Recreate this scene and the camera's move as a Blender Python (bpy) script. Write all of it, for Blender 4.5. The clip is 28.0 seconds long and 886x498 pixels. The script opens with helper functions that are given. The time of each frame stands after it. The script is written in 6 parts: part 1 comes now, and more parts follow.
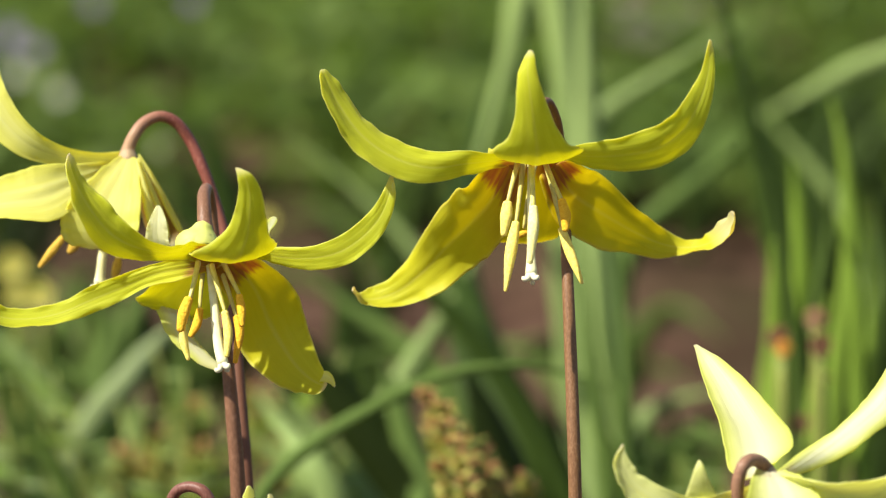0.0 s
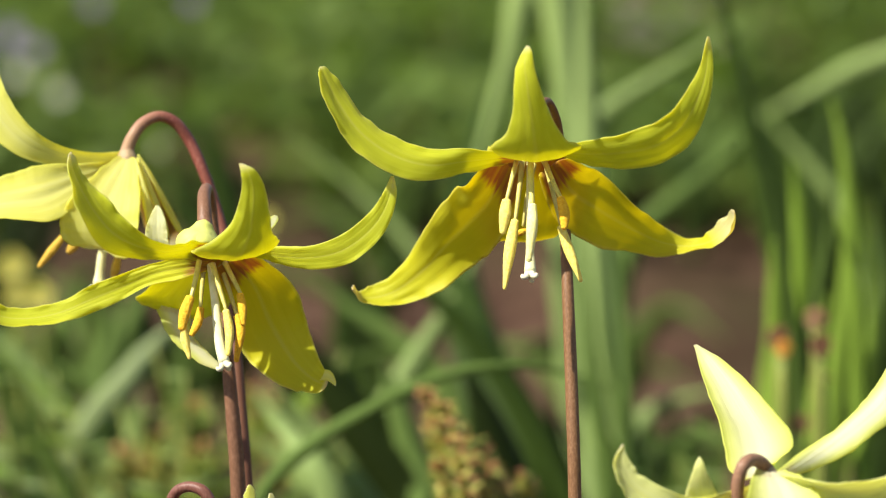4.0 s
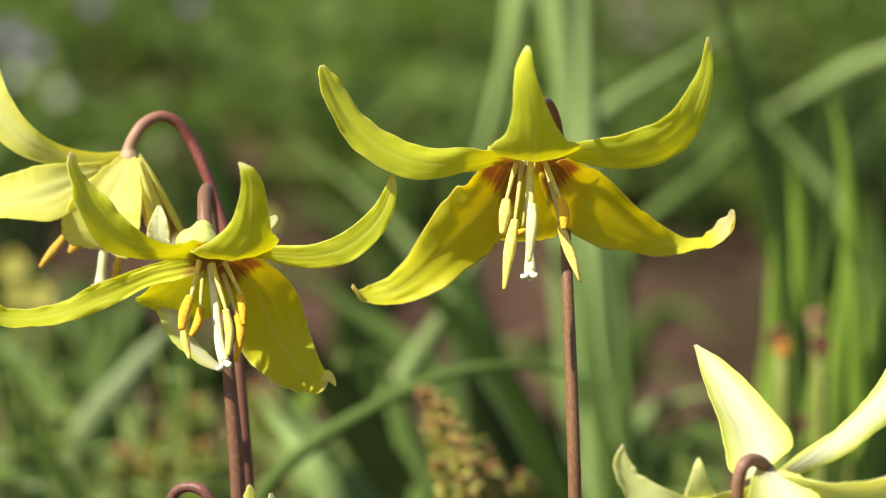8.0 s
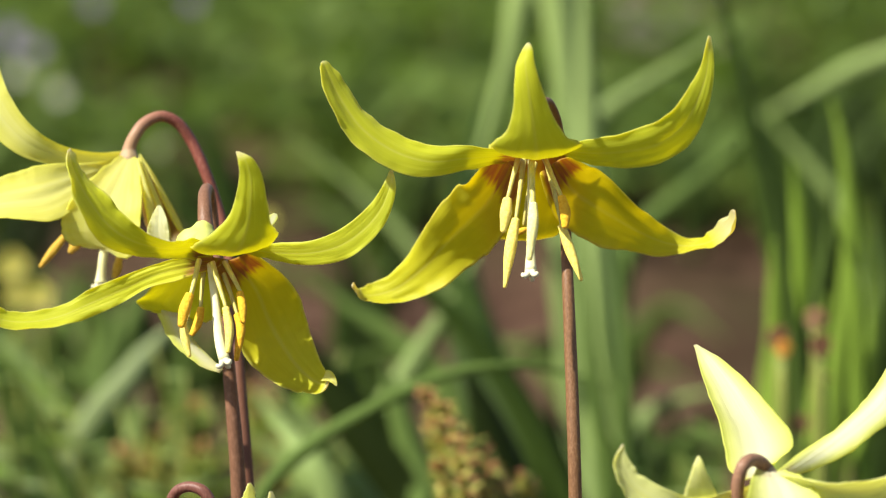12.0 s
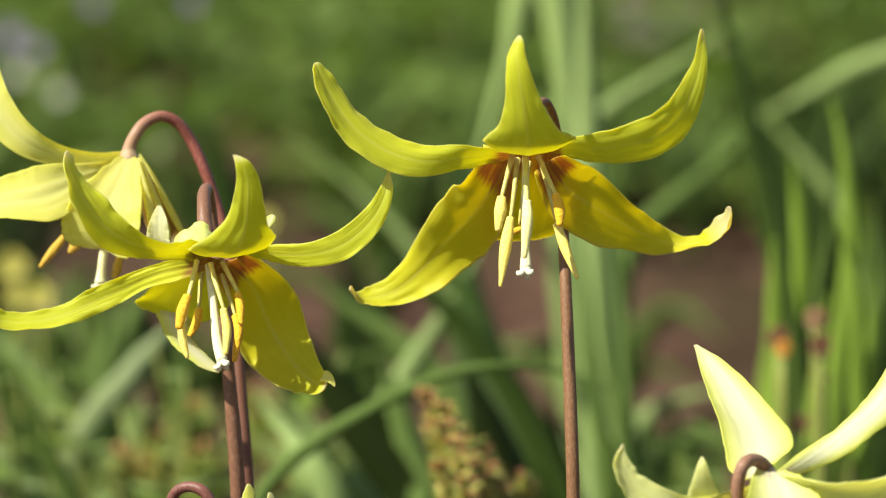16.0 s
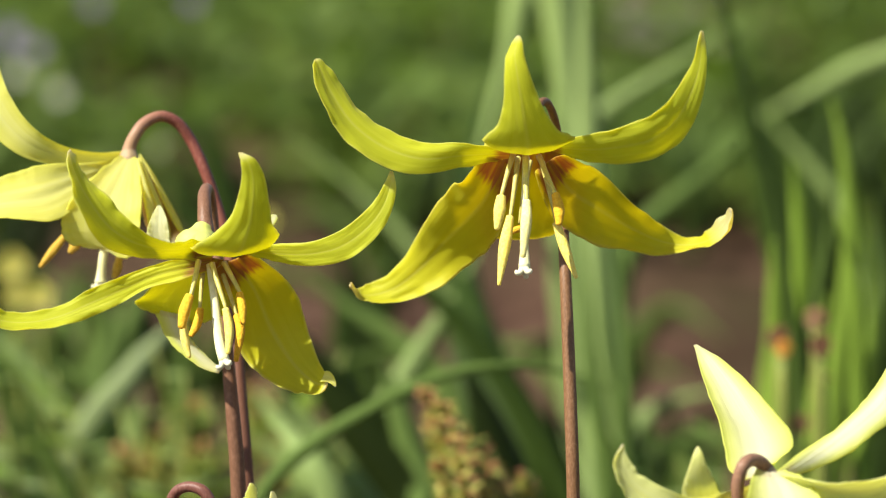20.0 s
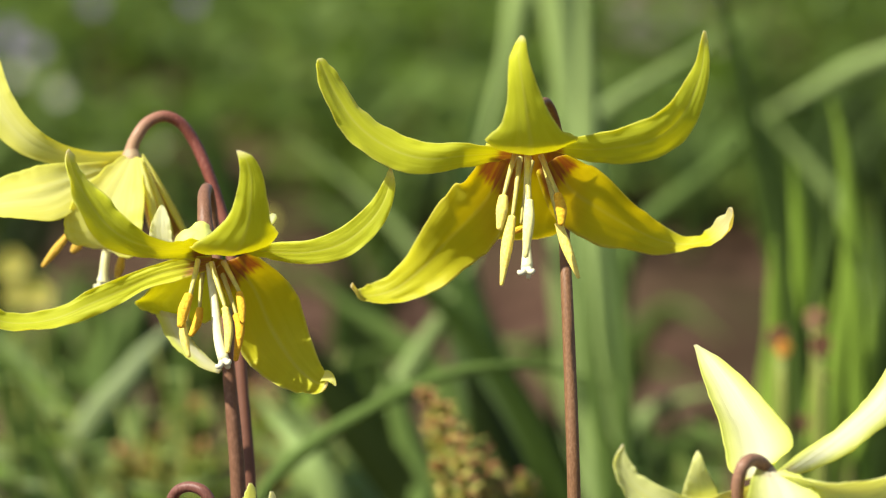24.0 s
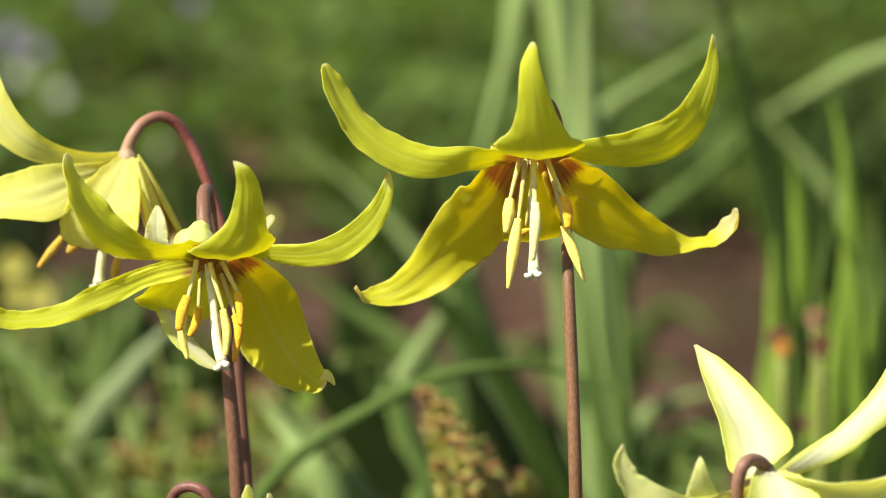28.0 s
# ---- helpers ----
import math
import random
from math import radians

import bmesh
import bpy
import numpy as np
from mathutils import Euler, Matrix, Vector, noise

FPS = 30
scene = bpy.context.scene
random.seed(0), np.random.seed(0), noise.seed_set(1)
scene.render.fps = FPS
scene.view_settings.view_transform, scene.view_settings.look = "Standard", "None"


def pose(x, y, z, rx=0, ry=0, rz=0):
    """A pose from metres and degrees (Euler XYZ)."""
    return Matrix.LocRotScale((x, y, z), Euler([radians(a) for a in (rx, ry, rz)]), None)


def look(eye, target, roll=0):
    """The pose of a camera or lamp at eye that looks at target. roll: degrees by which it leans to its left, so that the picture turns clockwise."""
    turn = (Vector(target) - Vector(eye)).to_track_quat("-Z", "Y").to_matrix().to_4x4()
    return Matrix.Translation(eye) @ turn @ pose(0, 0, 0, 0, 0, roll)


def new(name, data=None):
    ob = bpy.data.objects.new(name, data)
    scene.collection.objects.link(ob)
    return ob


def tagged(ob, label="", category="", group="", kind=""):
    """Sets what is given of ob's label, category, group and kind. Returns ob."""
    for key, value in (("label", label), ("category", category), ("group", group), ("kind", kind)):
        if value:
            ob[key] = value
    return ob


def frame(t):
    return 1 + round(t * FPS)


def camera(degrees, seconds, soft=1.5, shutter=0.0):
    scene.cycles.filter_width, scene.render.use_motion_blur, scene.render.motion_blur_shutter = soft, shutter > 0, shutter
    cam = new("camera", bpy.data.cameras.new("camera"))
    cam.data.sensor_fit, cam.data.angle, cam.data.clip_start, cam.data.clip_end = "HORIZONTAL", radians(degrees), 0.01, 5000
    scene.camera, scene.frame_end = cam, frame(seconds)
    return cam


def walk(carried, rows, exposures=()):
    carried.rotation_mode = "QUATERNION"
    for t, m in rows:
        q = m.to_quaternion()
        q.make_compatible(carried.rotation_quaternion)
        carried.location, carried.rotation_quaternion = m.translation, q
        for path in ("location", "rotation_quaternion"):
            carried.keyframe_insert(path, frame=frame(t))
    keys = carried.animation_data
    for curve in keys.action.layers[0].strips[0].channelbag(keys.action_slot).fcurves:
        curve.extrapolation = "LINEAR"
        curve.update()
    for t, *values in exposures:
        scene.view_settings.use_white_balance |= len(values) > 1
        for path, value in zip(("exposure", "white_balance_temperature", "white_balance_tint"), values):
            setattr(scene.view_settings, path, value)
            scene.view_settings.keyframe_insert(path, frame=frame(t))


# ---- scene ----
cam = camera(16, 28.0, soft=1.2)
EYE = (0.0, 0.0, 0.37)
AIM = (0.0, math.cos(radians(10)), 0.37 - math.sin(radians(10)))
walk(cam, [(0.0, look(EYE, AIM)), (28.0, look(EYE, AIM))], exposures=[(0.0, 0.92), (28.0, 0.92)])
# a long lens, wide open: only the lilies are in focus
cam.data.dof.use_dof = True
cam.data.dof.focus_distance = 0.603
cam.data.dof.aperture_fstop = 12.5

# ---- light ----
SUN_UP, SUN_TURN = 49.0, 206.0   # elevation; direction it comes from, degrees from +x against the clock
toward = Vector((math.cos(radians(SUN_UP)) * math.cos(radians(SUN_TURN)),
                 math.cos(radians(SUN_UP)) * math.sin(radians(SUN_TURN)), math.sin(radians(SUN_UP))))
world = bpy.data.worlds.new("sky")
scene.world = world
world.use_nodes = True
sky = world.node_tree.nodes.new("ShaderNodeTexSky")
sky.sky_type, sky.sun_disc = "NISHITA", False
sky.sun_elevation, sky.sun_rotation = radians(SUN_UP), radians(90 - SUN_TURN)
world.node_tree.links.new(sky.outputs[0], world.node_tree.nodes["Background"].inputs[0])
world.node_tree.nodes["Background"].inputs[1].default_value = 0.075
sun = new("sun", bpy.data.lights.new("sun", "SUN"))
sun.data.energy, sun.data.angle, sun.data.color = 4.8, radians(0.6), (1.0, 0.948, 0.825)
sun.matrix_world = look(toward * 3, (0, 0, 0))


# ---- materials ----
class Nodes:
    """Short hand for a node material."""

    def __init__(self, name):
        self.m = bpy.data.materials.new(name)
        self.m.use_nodes = True
        self.t = self.m.node_tree
        self.t.nodes.clear()
        self.out = self.add("ShaderNodeOutputMaterial")

    def add(self, kind, **sockets):
        n = self.t.nodes.new(kind)
        for k, v in sockets.items():
            self.put(n, k.replace("_", " "), v)
        return n

    def put(self, n, k, v):
        s = n.inputs[int(k[1:])] if k[0] == "i" and k[1:].isdigit() else n.inputs[k]
        if isinstance(v, bpy.types.NodeSocket):
            self.t.links.new(v, s)
        else:
            s.default_value = v

    def ramp(self, fac, *stops):
        n = self.add("ShaderNodeValToRGB", Fac=fac)
        e = n.color_ramp.elements
        while len(e) < len(stops):
            e.new(0.5)
        for el, (p, c) in zip(e, stops):
            el.position, el.color = p, (*c, 1.0) if len(c) == 3 else c
        return n.outputs[0]

    def mix(self, fac, a, b, how="MIX"):
        n = self.t.nodes.new("ShaderNodeMix")
        n.data_type, n.blend_type = "RGBA", how
        for s, v in ((n.inputs[0], fac), (n.inputs[6], a), (n.inputs[7], b)):
            if isinstance(v, bpy.types.NodeSocket):
                self.t.links.new(v, s)
            else:
                s.default_value = v if not isinstance(v, tuple) else (*v, 1.0)
        return n.outputs[2]

    def maths(self, op, a, b=0.0):
        n = self.t.nodes.new("ShaderNodeMath")
        n.operation = op
        for s, v in zip(n.inputs, (a, b)):
            if isinstance(v, bpy.types.NodeSocket):
                self.t.links.new(v, s)
            else:
                s.default_value = v
        return n.outputs[0]

    def noise(self, vec, scale, detail=4.0, rough=0.55):
        return self.add("ShaderNodeTexNoise", Vector=vec, Scale=scale, Detail=detail, Roughness=rough).outputs["Fac"]

    def stretched(self, vec, scale):
        n = self.add("ShaderNodeMapping", Vector=vec)
        n.inputs["Scale"].default_value = scale
        return n.outputs[0]

    def thin(self, colour, glow, share, rough=0.45, bump=None, depth=0.0002, coat=0.0, shine=0.25):
        """A leaf or petal: it reflects colour and lets glow through."""
        p = self.add("ShaderNodeBsdfPrincipled", Base_Color=colour, Roughness=rough)
        p.inputs["Specular IOR Level"].default_value = shine
        p.inputs["Sheen Weight"].default_value = coat
        tr = self.add("ShaderNodeBsdfTranslucent", Color=glow)
        if bump is not None:
            b = self.add("ShaderNodeBump", Height=bump, Strength=0.6, Distance=depth)
            self.put(p, "Normal", b.outputs[0])
            self.put(tr, "Normal", b.outputs[0])
        mx = self.add("ShaderNodeMixShader", i0=share, i1=p.outputs[0], i2=tr.outputs[0])
        self.t.links.new(mx.outputs[0], self.out.inputs[0])
        return self.m

    def solid(self, colour, rough=0.6, bump=None, depth=0.0005, shine=0.4):
        p = self.add("ShaderNodeBsdfPrincipled", Base_Color=colour, Roughness=rough)
        p.inputs["Specular IOR Level"].default_value = shine
        if bump is not None:
            self.put(p, "Normal", self.add("ShaderNodeBump", Height=bump, Strength=0.7, Distance=depth).outputs[0])
        self.t.links.new(p.outputs[0], self.out.inputs[0])
        return self.m


def petal_material(name, deep, usual, light, cast, glare_share, red, rim_colour, pale_from=0.84, gold_share=0.0, gold_to=0.66, glare_to=(0.06, 0.42)):
    n = Nodes(name)
    uv = n.add("ShaderNodeTexCoord").outputs["UV"]
    obj = n.add("ShaderNodeTexCoord").outputs["Object"]
    sep = n.add("ShaderNodeSeparateXYZ", Vector=uv)
    along, across = sep.outputs[0], sep.outputs[1]
    veins = n.noise(n.stretched(uv, (1.2, 12.0, 1.0)), 1.0, 3.0)
    fine = n.noise(n.stretched(uv, (5.0, 90.0, 1.0)), 1.0, 2.0)
    patch = n.noise(obj, 90.0, 3.0)
    base = n.ramp(veins, (0.3, deep), (0.5, usual), (0.75, light))
    base = n.mix(n.maths("MULTIPLY", fine, 0.12), base, deep)
    base = n.mix(n.maths("MULTIPLY", patch, 0.3), base, light)
    # gold towards the base: deeper yellow, plus shaded petals' warm glow put into colour
    gold = n.ramp(along, (0.10, (gold_share,) * 3), (gold_to, (0.0, 0.0, 0.0)))
    base = n.mix(gold, base, (0.77, 0.71, 0.014))
    # pale midrib and tip, rust-red streaks round the throat, clear margins
    rib = n.ramp(n.maths("ABSOLUTE", n.maths("SUBTRACT", across, 0.5)), (0.0, (0.5, 0.5, 0.5)), (0.05, (0.0, 0.0, 0.0)))
    base = n.mix(rib, base, (0.78, 0.80, 0.20))
    # white middle of pale petals: overexposed sun put into the colour
    glare_heart = n.ramp(n.maths("ABSOLUTE", n.maths("SUBTRACT", across, 0.5)), (glare_to[0], (glare_share,) * 3), (glare_to[1], (0.0, 0.0, 0.0)))
    base = n.mix(glare_heart, base, (0.93, 0.92, 0.72))
    # edge line; on yellow petals its paleness paints the light caught there
    rim = n.ramp(n.maths("ABSOLUTE", n.maths("SUBTRACT", across, 0.5)), (0.452, (0.0, 0.0, 0.0)), (0.49, (0.5, 0.5, 0.5)))
    base = n.mix(rim, base, rim_colour)
    tip = n.ramp(along, (pale_from, (0.0, 0.0, 0.0)), (pale_from + 0.11, (0.85, 0.85, 0.85)))
    base = n.mix(tip, base, (0.86, 0.85, 0.52))
    base = n.mix(n.ramp(along, (0.958, (0.0, 0.0, 0.0)), (0.976, (0.9, 0.9, 0.9))), base, (0.66, 0.61, 0.45))
    edge = n.maths("ADD", along, n.maths("MULTIPLY", n.maths("SUBTRACT", n.noise(n.stretched(uv, (0.6, 17.0, 1.0)), 1.0, 1.0), 0.5), 0.09))
    streak = n.ramp(n.noise(n.stretched(uv, (0.8, 13.0, 1.0)), 1.0, 1.0), (0.36, (0.62, 0.62, 0.62)), (0.56, (1.0, 1.0, 1.0)))
    rust = n.ramp(edge, (0.0, (0.75, 0.75, 0.75)), (0.066, (0.88, 0.88, 0.88)), (0.098, (0.0, 0.0, 0.0)))
    rust = n.maths("MULTIPLY", n.maths("MULTIPLY", rust, streak), red)
    clear = n.ramp(n.maths("ABSOLUTE", n.maths("SUBTRACT", across, 0.5)), (0.36, (1.0, 1.0, 1.0)), (0.47, (0.0, 0.0, 0.0)))
    rust = n.maths("MULTIPLY", rust, clear)
    colour = n.mix(rust, base, (0.48, 0.145, 0.08))
    glow = n.mix(rust, n.mix(n.maths("SUBTRACT", 0.65, n.maths("MULTIPLY", glare_heart, 0.6)), base, cast), (0.48, 0.145, 0.08))
    bump = n.maths("ADD", n.maths("MULTIPLY", veins, 0.8), n.maths("MULTIPLY", fine, 0.3))
    return n.thin(colour, glow, 0.63, 0.45, bump, 0.0002, 0.1)


def leaf_material(name, a, b, c, through_colour=(0.29, 0.43, 0.03), shine=0.12):
    n = Nodes(name)
    uv = n.add("ShaderNodeTexCoord").outputs["UV"]
    obj = n.add("ShaderNodeTexCoord").outputs["Object"]
    rnd = n.add("ShaderNodeObjectInfo").outputs["Random"]
    lines = n.noise(n.stretched(uv, (3.0, 40.0, 1.0)), 1.0, 3.0)
    col = n.ramp(lines, (0.3, a), (0.55, b), (0.8, c))
    col = n.mix(n.maths("MULTIPLY", n.noise(obj, 35.0), 0.5), col, tuple(x * 0.75 for x in a))
    col = n.mix(n.maths("MULTIPLY", rnd, 0.3), col, c)
    return n.thin(col, n.mix(0.5, col, through_colour), 0.35, 0.5, lines, 0.0004, 0.0, shine)


def stem_material(name, a, b, c, pale=0.0, foot=0.0):
    n = Nodes(name)
    obj = n.add("ShaderNodeTexCoord").outputs["Object"]
    uv = n.add("ShaderNodeTexCoord").outputs["UV"]
    speck = n.noise(n.stretched(obj, (1.0, 1.0, 0.35)), 2600.0, 3.0)
    long_ = n.noise(n.stretched(obj, (1.0, 1.0, 0.03)), 1500.0, 3.0)
    col = n.ramp(speck, (0.32, a), (0.52, b), (0.72, c))
    col = n.mix(n.maths("MULTIPLY", long_, 0.4), col, a)
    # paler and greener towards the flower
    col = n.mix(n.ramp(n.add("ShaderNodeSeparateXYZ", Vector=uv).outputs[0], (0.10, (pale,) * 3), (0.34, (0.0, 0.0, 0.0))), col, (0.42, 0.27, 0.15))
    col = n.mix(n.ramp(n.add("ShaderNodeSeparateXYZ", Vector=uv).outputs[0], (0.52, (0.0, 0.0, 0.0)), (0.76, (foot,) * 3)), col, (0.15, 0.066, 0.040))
    return n.solid(col, 0.46, speck, 0.00012, 0.28)


def plain_material(name, a, b, scale=1500.0, rough=0.6, depth=0.0002):
    n = Nodes(name)
    obj = n.add("ShaderNodeTexCoord").outputs["Object"]
    f = n.noise(obj, scale, 4.0)
    return n.solid(n.ramp(f, (0.3, a), (0.7, b)), rough, f, depth)


def soil_material():
    n = Nodes("soil")
    obj = n.add("ShaderNodeTexCoord").outputs["Object"]
    big, small = n.noise(obj, 3.0, 5.0), n.noise(obj, 60.0, 6.0, 0.65)
    col = n.ramp(small, (0.28, (0.020, 0.011, 0.007)), (0.5, (0.077, 0.042, 0.027)), (0.75, (0.156, 0.092, 0.061)))
    col = n.mix(n.ramp(n.noise(obj, 14.0, 4.0), (0.46, (0.0, 0.0, 0.0)), (0.68, (0.6, 0.6, 0.6))), col, (0.174, 0.103, 0.073))
    col = n.mix(n.ramp(n.noise(obj, 8.0, 3.0), (0.38, (0.75, 0.75, 0.75)), (0.56, (0.0, 0.0, 0.0))), col, (0.032, 0.018, 0.012))
    col = n.mix(n.ramp(big, (0.42, (0.0, 0.0, 0.0)), (0.66, (0.55, 0.55, 0.55))), col, (0.05, 0.045, 0.02))
    return n.solid(col, 1.0, small, 0.01, 0.03)


def mat_cover():
    n = Nodes("ground_cover")
    rnd = n.add("ShaderNodeNewGeometry").outputs["Random Per Island"]
    obj = n.add("ShaderNodeTexCoord").outputs["Object"]
    col = n.ramp(rnd, (0.0, (0.058, 0.098, 0.012)), (0.5, (0.098, 0.152, 0.021)), (1.0, (0.165, 0.222, 0.042)))
    col = n.mix(n.ramp(n.noise(obj, 2.2, 3.0), (0.4, (0.0, 0.0, 0.0)), (0.7, (0.6, 0.6, 0.6))), col, (0.085, 0.13, 0.02))
    return n.thin(col, n.mix(0.5, col, (0.2, 0.34, 0.02)), 0.3, 0.5)


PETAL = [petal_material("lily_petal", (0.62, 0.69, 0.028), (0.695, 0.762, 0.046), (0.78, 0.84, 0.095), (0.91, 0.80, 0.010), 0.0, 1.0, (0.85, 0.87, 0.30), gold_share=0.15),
         # lit copies of the petal, pale and sunny: full sun bleached into the colour
         petal_material("lily_petal_pale", (0.74, 0.80, 0.17), (0.79, 0.84, 0.22), (0.84, 0.88, 0.33), (0.86, 0.84, 0.14), 0.9, 0.2, (0.72, 0.79, 0.18), 0.74, glare_to=(0.14, 0.45)),
         # cream tip: paler outer face and the sun on its curl, in colour
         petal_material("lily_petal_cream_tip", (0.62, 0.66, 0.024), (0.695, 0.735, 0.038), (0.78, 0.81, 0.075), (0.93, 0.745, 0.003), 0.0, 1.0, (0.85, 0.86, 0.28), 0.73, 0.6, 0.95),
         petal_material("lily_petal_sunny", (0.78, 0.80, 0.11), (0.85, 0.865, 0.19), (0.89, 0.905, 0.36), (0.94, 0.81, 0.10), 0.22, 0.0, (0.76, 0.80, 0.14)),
         # rust-brown throat, with the shade inside the bell put into its colour
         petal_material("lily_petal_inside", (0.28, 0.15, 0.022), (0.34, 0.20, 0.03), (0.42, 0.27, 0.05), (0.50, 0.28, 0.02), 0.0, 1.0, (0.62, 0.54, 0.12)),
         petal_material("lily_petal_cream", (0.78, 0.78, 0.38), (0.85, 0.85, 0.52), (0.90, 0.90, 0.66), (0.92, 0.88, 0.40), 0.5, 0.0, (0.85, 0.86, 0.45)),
         # yellow inside of lower petals, warmed to paint light seeping through in shade
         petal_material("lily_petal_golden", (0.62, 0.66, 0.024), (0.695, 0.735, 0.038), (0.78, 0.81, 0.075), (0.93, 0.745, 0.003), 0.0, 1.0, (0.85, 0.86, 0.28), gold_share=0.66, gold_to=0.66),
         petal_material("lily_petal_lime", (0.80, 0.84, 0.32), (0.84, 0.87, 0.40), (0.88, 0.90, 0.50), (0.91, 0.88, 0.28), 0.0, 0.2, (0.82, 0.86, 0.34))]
LEAF = {
    "silver": leaf_material("silvery_leaf", (0.275, 0.378, 0.096), (0.375, 0.495, 0.150), (0.465, 0.59, 0.23), (0.34, 0.46, 0.11), 0.18),
    "ash": leaf_material("ash_green_leaf", (0.25, 0.32, 0.125), (0.36, 0.44, 0.20), (0.45, 0.53, 0.29), (0.33, 0.42, 0.15), 0.18),
    "pale": leaf_material("pale_leaf", (0.215, 0.30, 0.080), (0.325, 0.435, 0.14), (0.425, 0.55, 0.20), (0.32, 0.46, 0.08), 0.18),
    "mid": leaf_material("green_leaf", (0.058, 0.098, 0.017), (0.096, 0.152, 0.028), (0.155, 0.225, 0.052)),
    "bright": leaf_material("bright_leaf", (0.16, 0.26, 0.027), (0.25, 0.38, 0.044), (0.35, 0.49, 0.08)),
    "grey": leaf_material("grey_green_leaf", (0.108, 0.175, 0.034), (0.165, 0.255, 0.056), (0.245, 0.35, 0.10), (0.27, 0.42, 0.045)),
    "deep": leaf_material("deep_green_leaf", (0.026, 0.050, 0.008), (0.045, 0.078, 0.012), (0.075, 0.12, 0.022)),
    # near-black green: shade between the plants, put into a leaf colour
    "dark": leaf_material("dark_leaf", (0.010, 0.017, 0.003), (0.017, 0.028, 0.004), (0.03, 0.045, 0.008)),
}
STEM = [stem_material("brown_stem", (0.15, 0.072, 0.032), (0.205, 0.104, 0.048), (0.28, 0.155, 0.08)),
        stem_material("brown_red_stem", (0.15, 0.072, 0.040), (0.20, 0.098, 0.056), (0.27, 0.145, 0.088)),
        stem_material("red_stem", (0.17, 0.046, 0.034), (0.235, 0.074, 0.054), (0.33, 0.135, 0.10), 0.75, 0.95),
        stem_material("dull_stem", (0.12, 0.045, 0.032), (0.17, 0.068, 0.050), (0.25, 0.12, 0.09)),
        stem_material("tan_stem", (0.19, 0.095, 0.055), (0.26, 0.14, 0.085), (0.36, 0.21, 0.13))]
GREEN_CAP = plain_material("receptacle", (0.50, 0.53, 0.09), (0.60, 0.62, 0.17), 160.0)
BEIGE_CAP = plain_material("beige_receptacle", (0.30, 0.19, 0.10), (0.42, 0.30, 0.16), 420.0)
# ochre: orange anther dulled, the petals' shade on it put into colour
ANTHER = {"ochre": plain_material("ochre_anther", (0.46, 0.27, 0.02), (0.60, 0.40, 0.07), 2200.0, 0.85, 0.0004),
          "yellow": plain_material("yellow_anther", (0.84, 0.62, 0.07), (0.92, 0.78, 0.22), 2200.0, 0.8, 0.0002),
          "orange": plain_material("orange_anther", (0.74, 0.36, 0.008), (0.88, 0.54, 0.04), 2200.0, 0.85, 0.0004),
          "pale": plain_material("pale_anther", (0.86, 0.76, 0.22), (0.91, 0.84, 0.38), 2200.0, 0.8, 0.0002)}
FILAMENT = plain_material("filament", (0.54, 0.47, 0.10), (0.64, 0.57, 0.18), 900.0, 0.4)
STYLE = plain_material("style", (0.70, 0.67, 0.33), (0.80, 0.77, 0.48), 700.0, 0.55, 0.0001)
STIGMA = plain_material("stigma", (0.64, 0.61, 0.40), (0.74, 0.71, 0.50), 900.0, 0.8)
SOIL = soil_material()
STONE = plain_material("stone", (0.24, 0.205, 0.15), (0.40, 0.36, 0.28), 45.0, 0.9, 0.002)
COVER = mat_cover()


def tuft_material():
    n = Nodes("feathery_leaflets")
    rnd = n.add("ShaderNodeNewGeometry").outputs["Random Per Island"]
    col = n.ramp(rnd, (0.0, (0.09, 0.15, 0.02)), (0.35, (0.30, 0.37, 0.07)), (0.7, (0.66, 0.60, 0.15)), (1.0, (0.55, 0.33, 0.08)))
    return n.thin(col, n.mix(0.5, col, (0.4, 0.4, 0.04)), 0.3, 0.5)


RUST = tuft_material()
RUST_DARK = plain_material("brown_leaflet", (0.20, 0.06, 0.025), (0.40, 0.17, 0.05), 60.0)
OLIVE = plain_material("olive_leaflet", (0.14, 0.18, 0.03), (0.33, 0.36, 0.08), 60.0)
BLOOM = {"white": plain_material("white_bloom", (0.74, 0.74, 0.58), (0.84, 0.84, 0.70), 200.0),
         "lilac": plain_material("lilac_bloom", (0.32, 0.22, 0.42), (0.46, 0.35, 0.56), 200.0),
         "yellow": plain_material("yellow_bloom", (0.55, 0.50, 0.08), (0.69, 0.63, 0.16), 200.0),
         "orange": plain_material("orange_bloom", (0.60, 0.22, 0.025), (0.74, 0.40, 0.07), 200.0),
         "tan": plain_material("dry_bloom", (0.26, 0.13, 0.055), (0.42, 0.26, 0.13), 200.0),
         "brown": plain_material("withered_bloom", (0.11, 0.045, 0.02), (0.24, 0.12, 0.055), 200.0)}


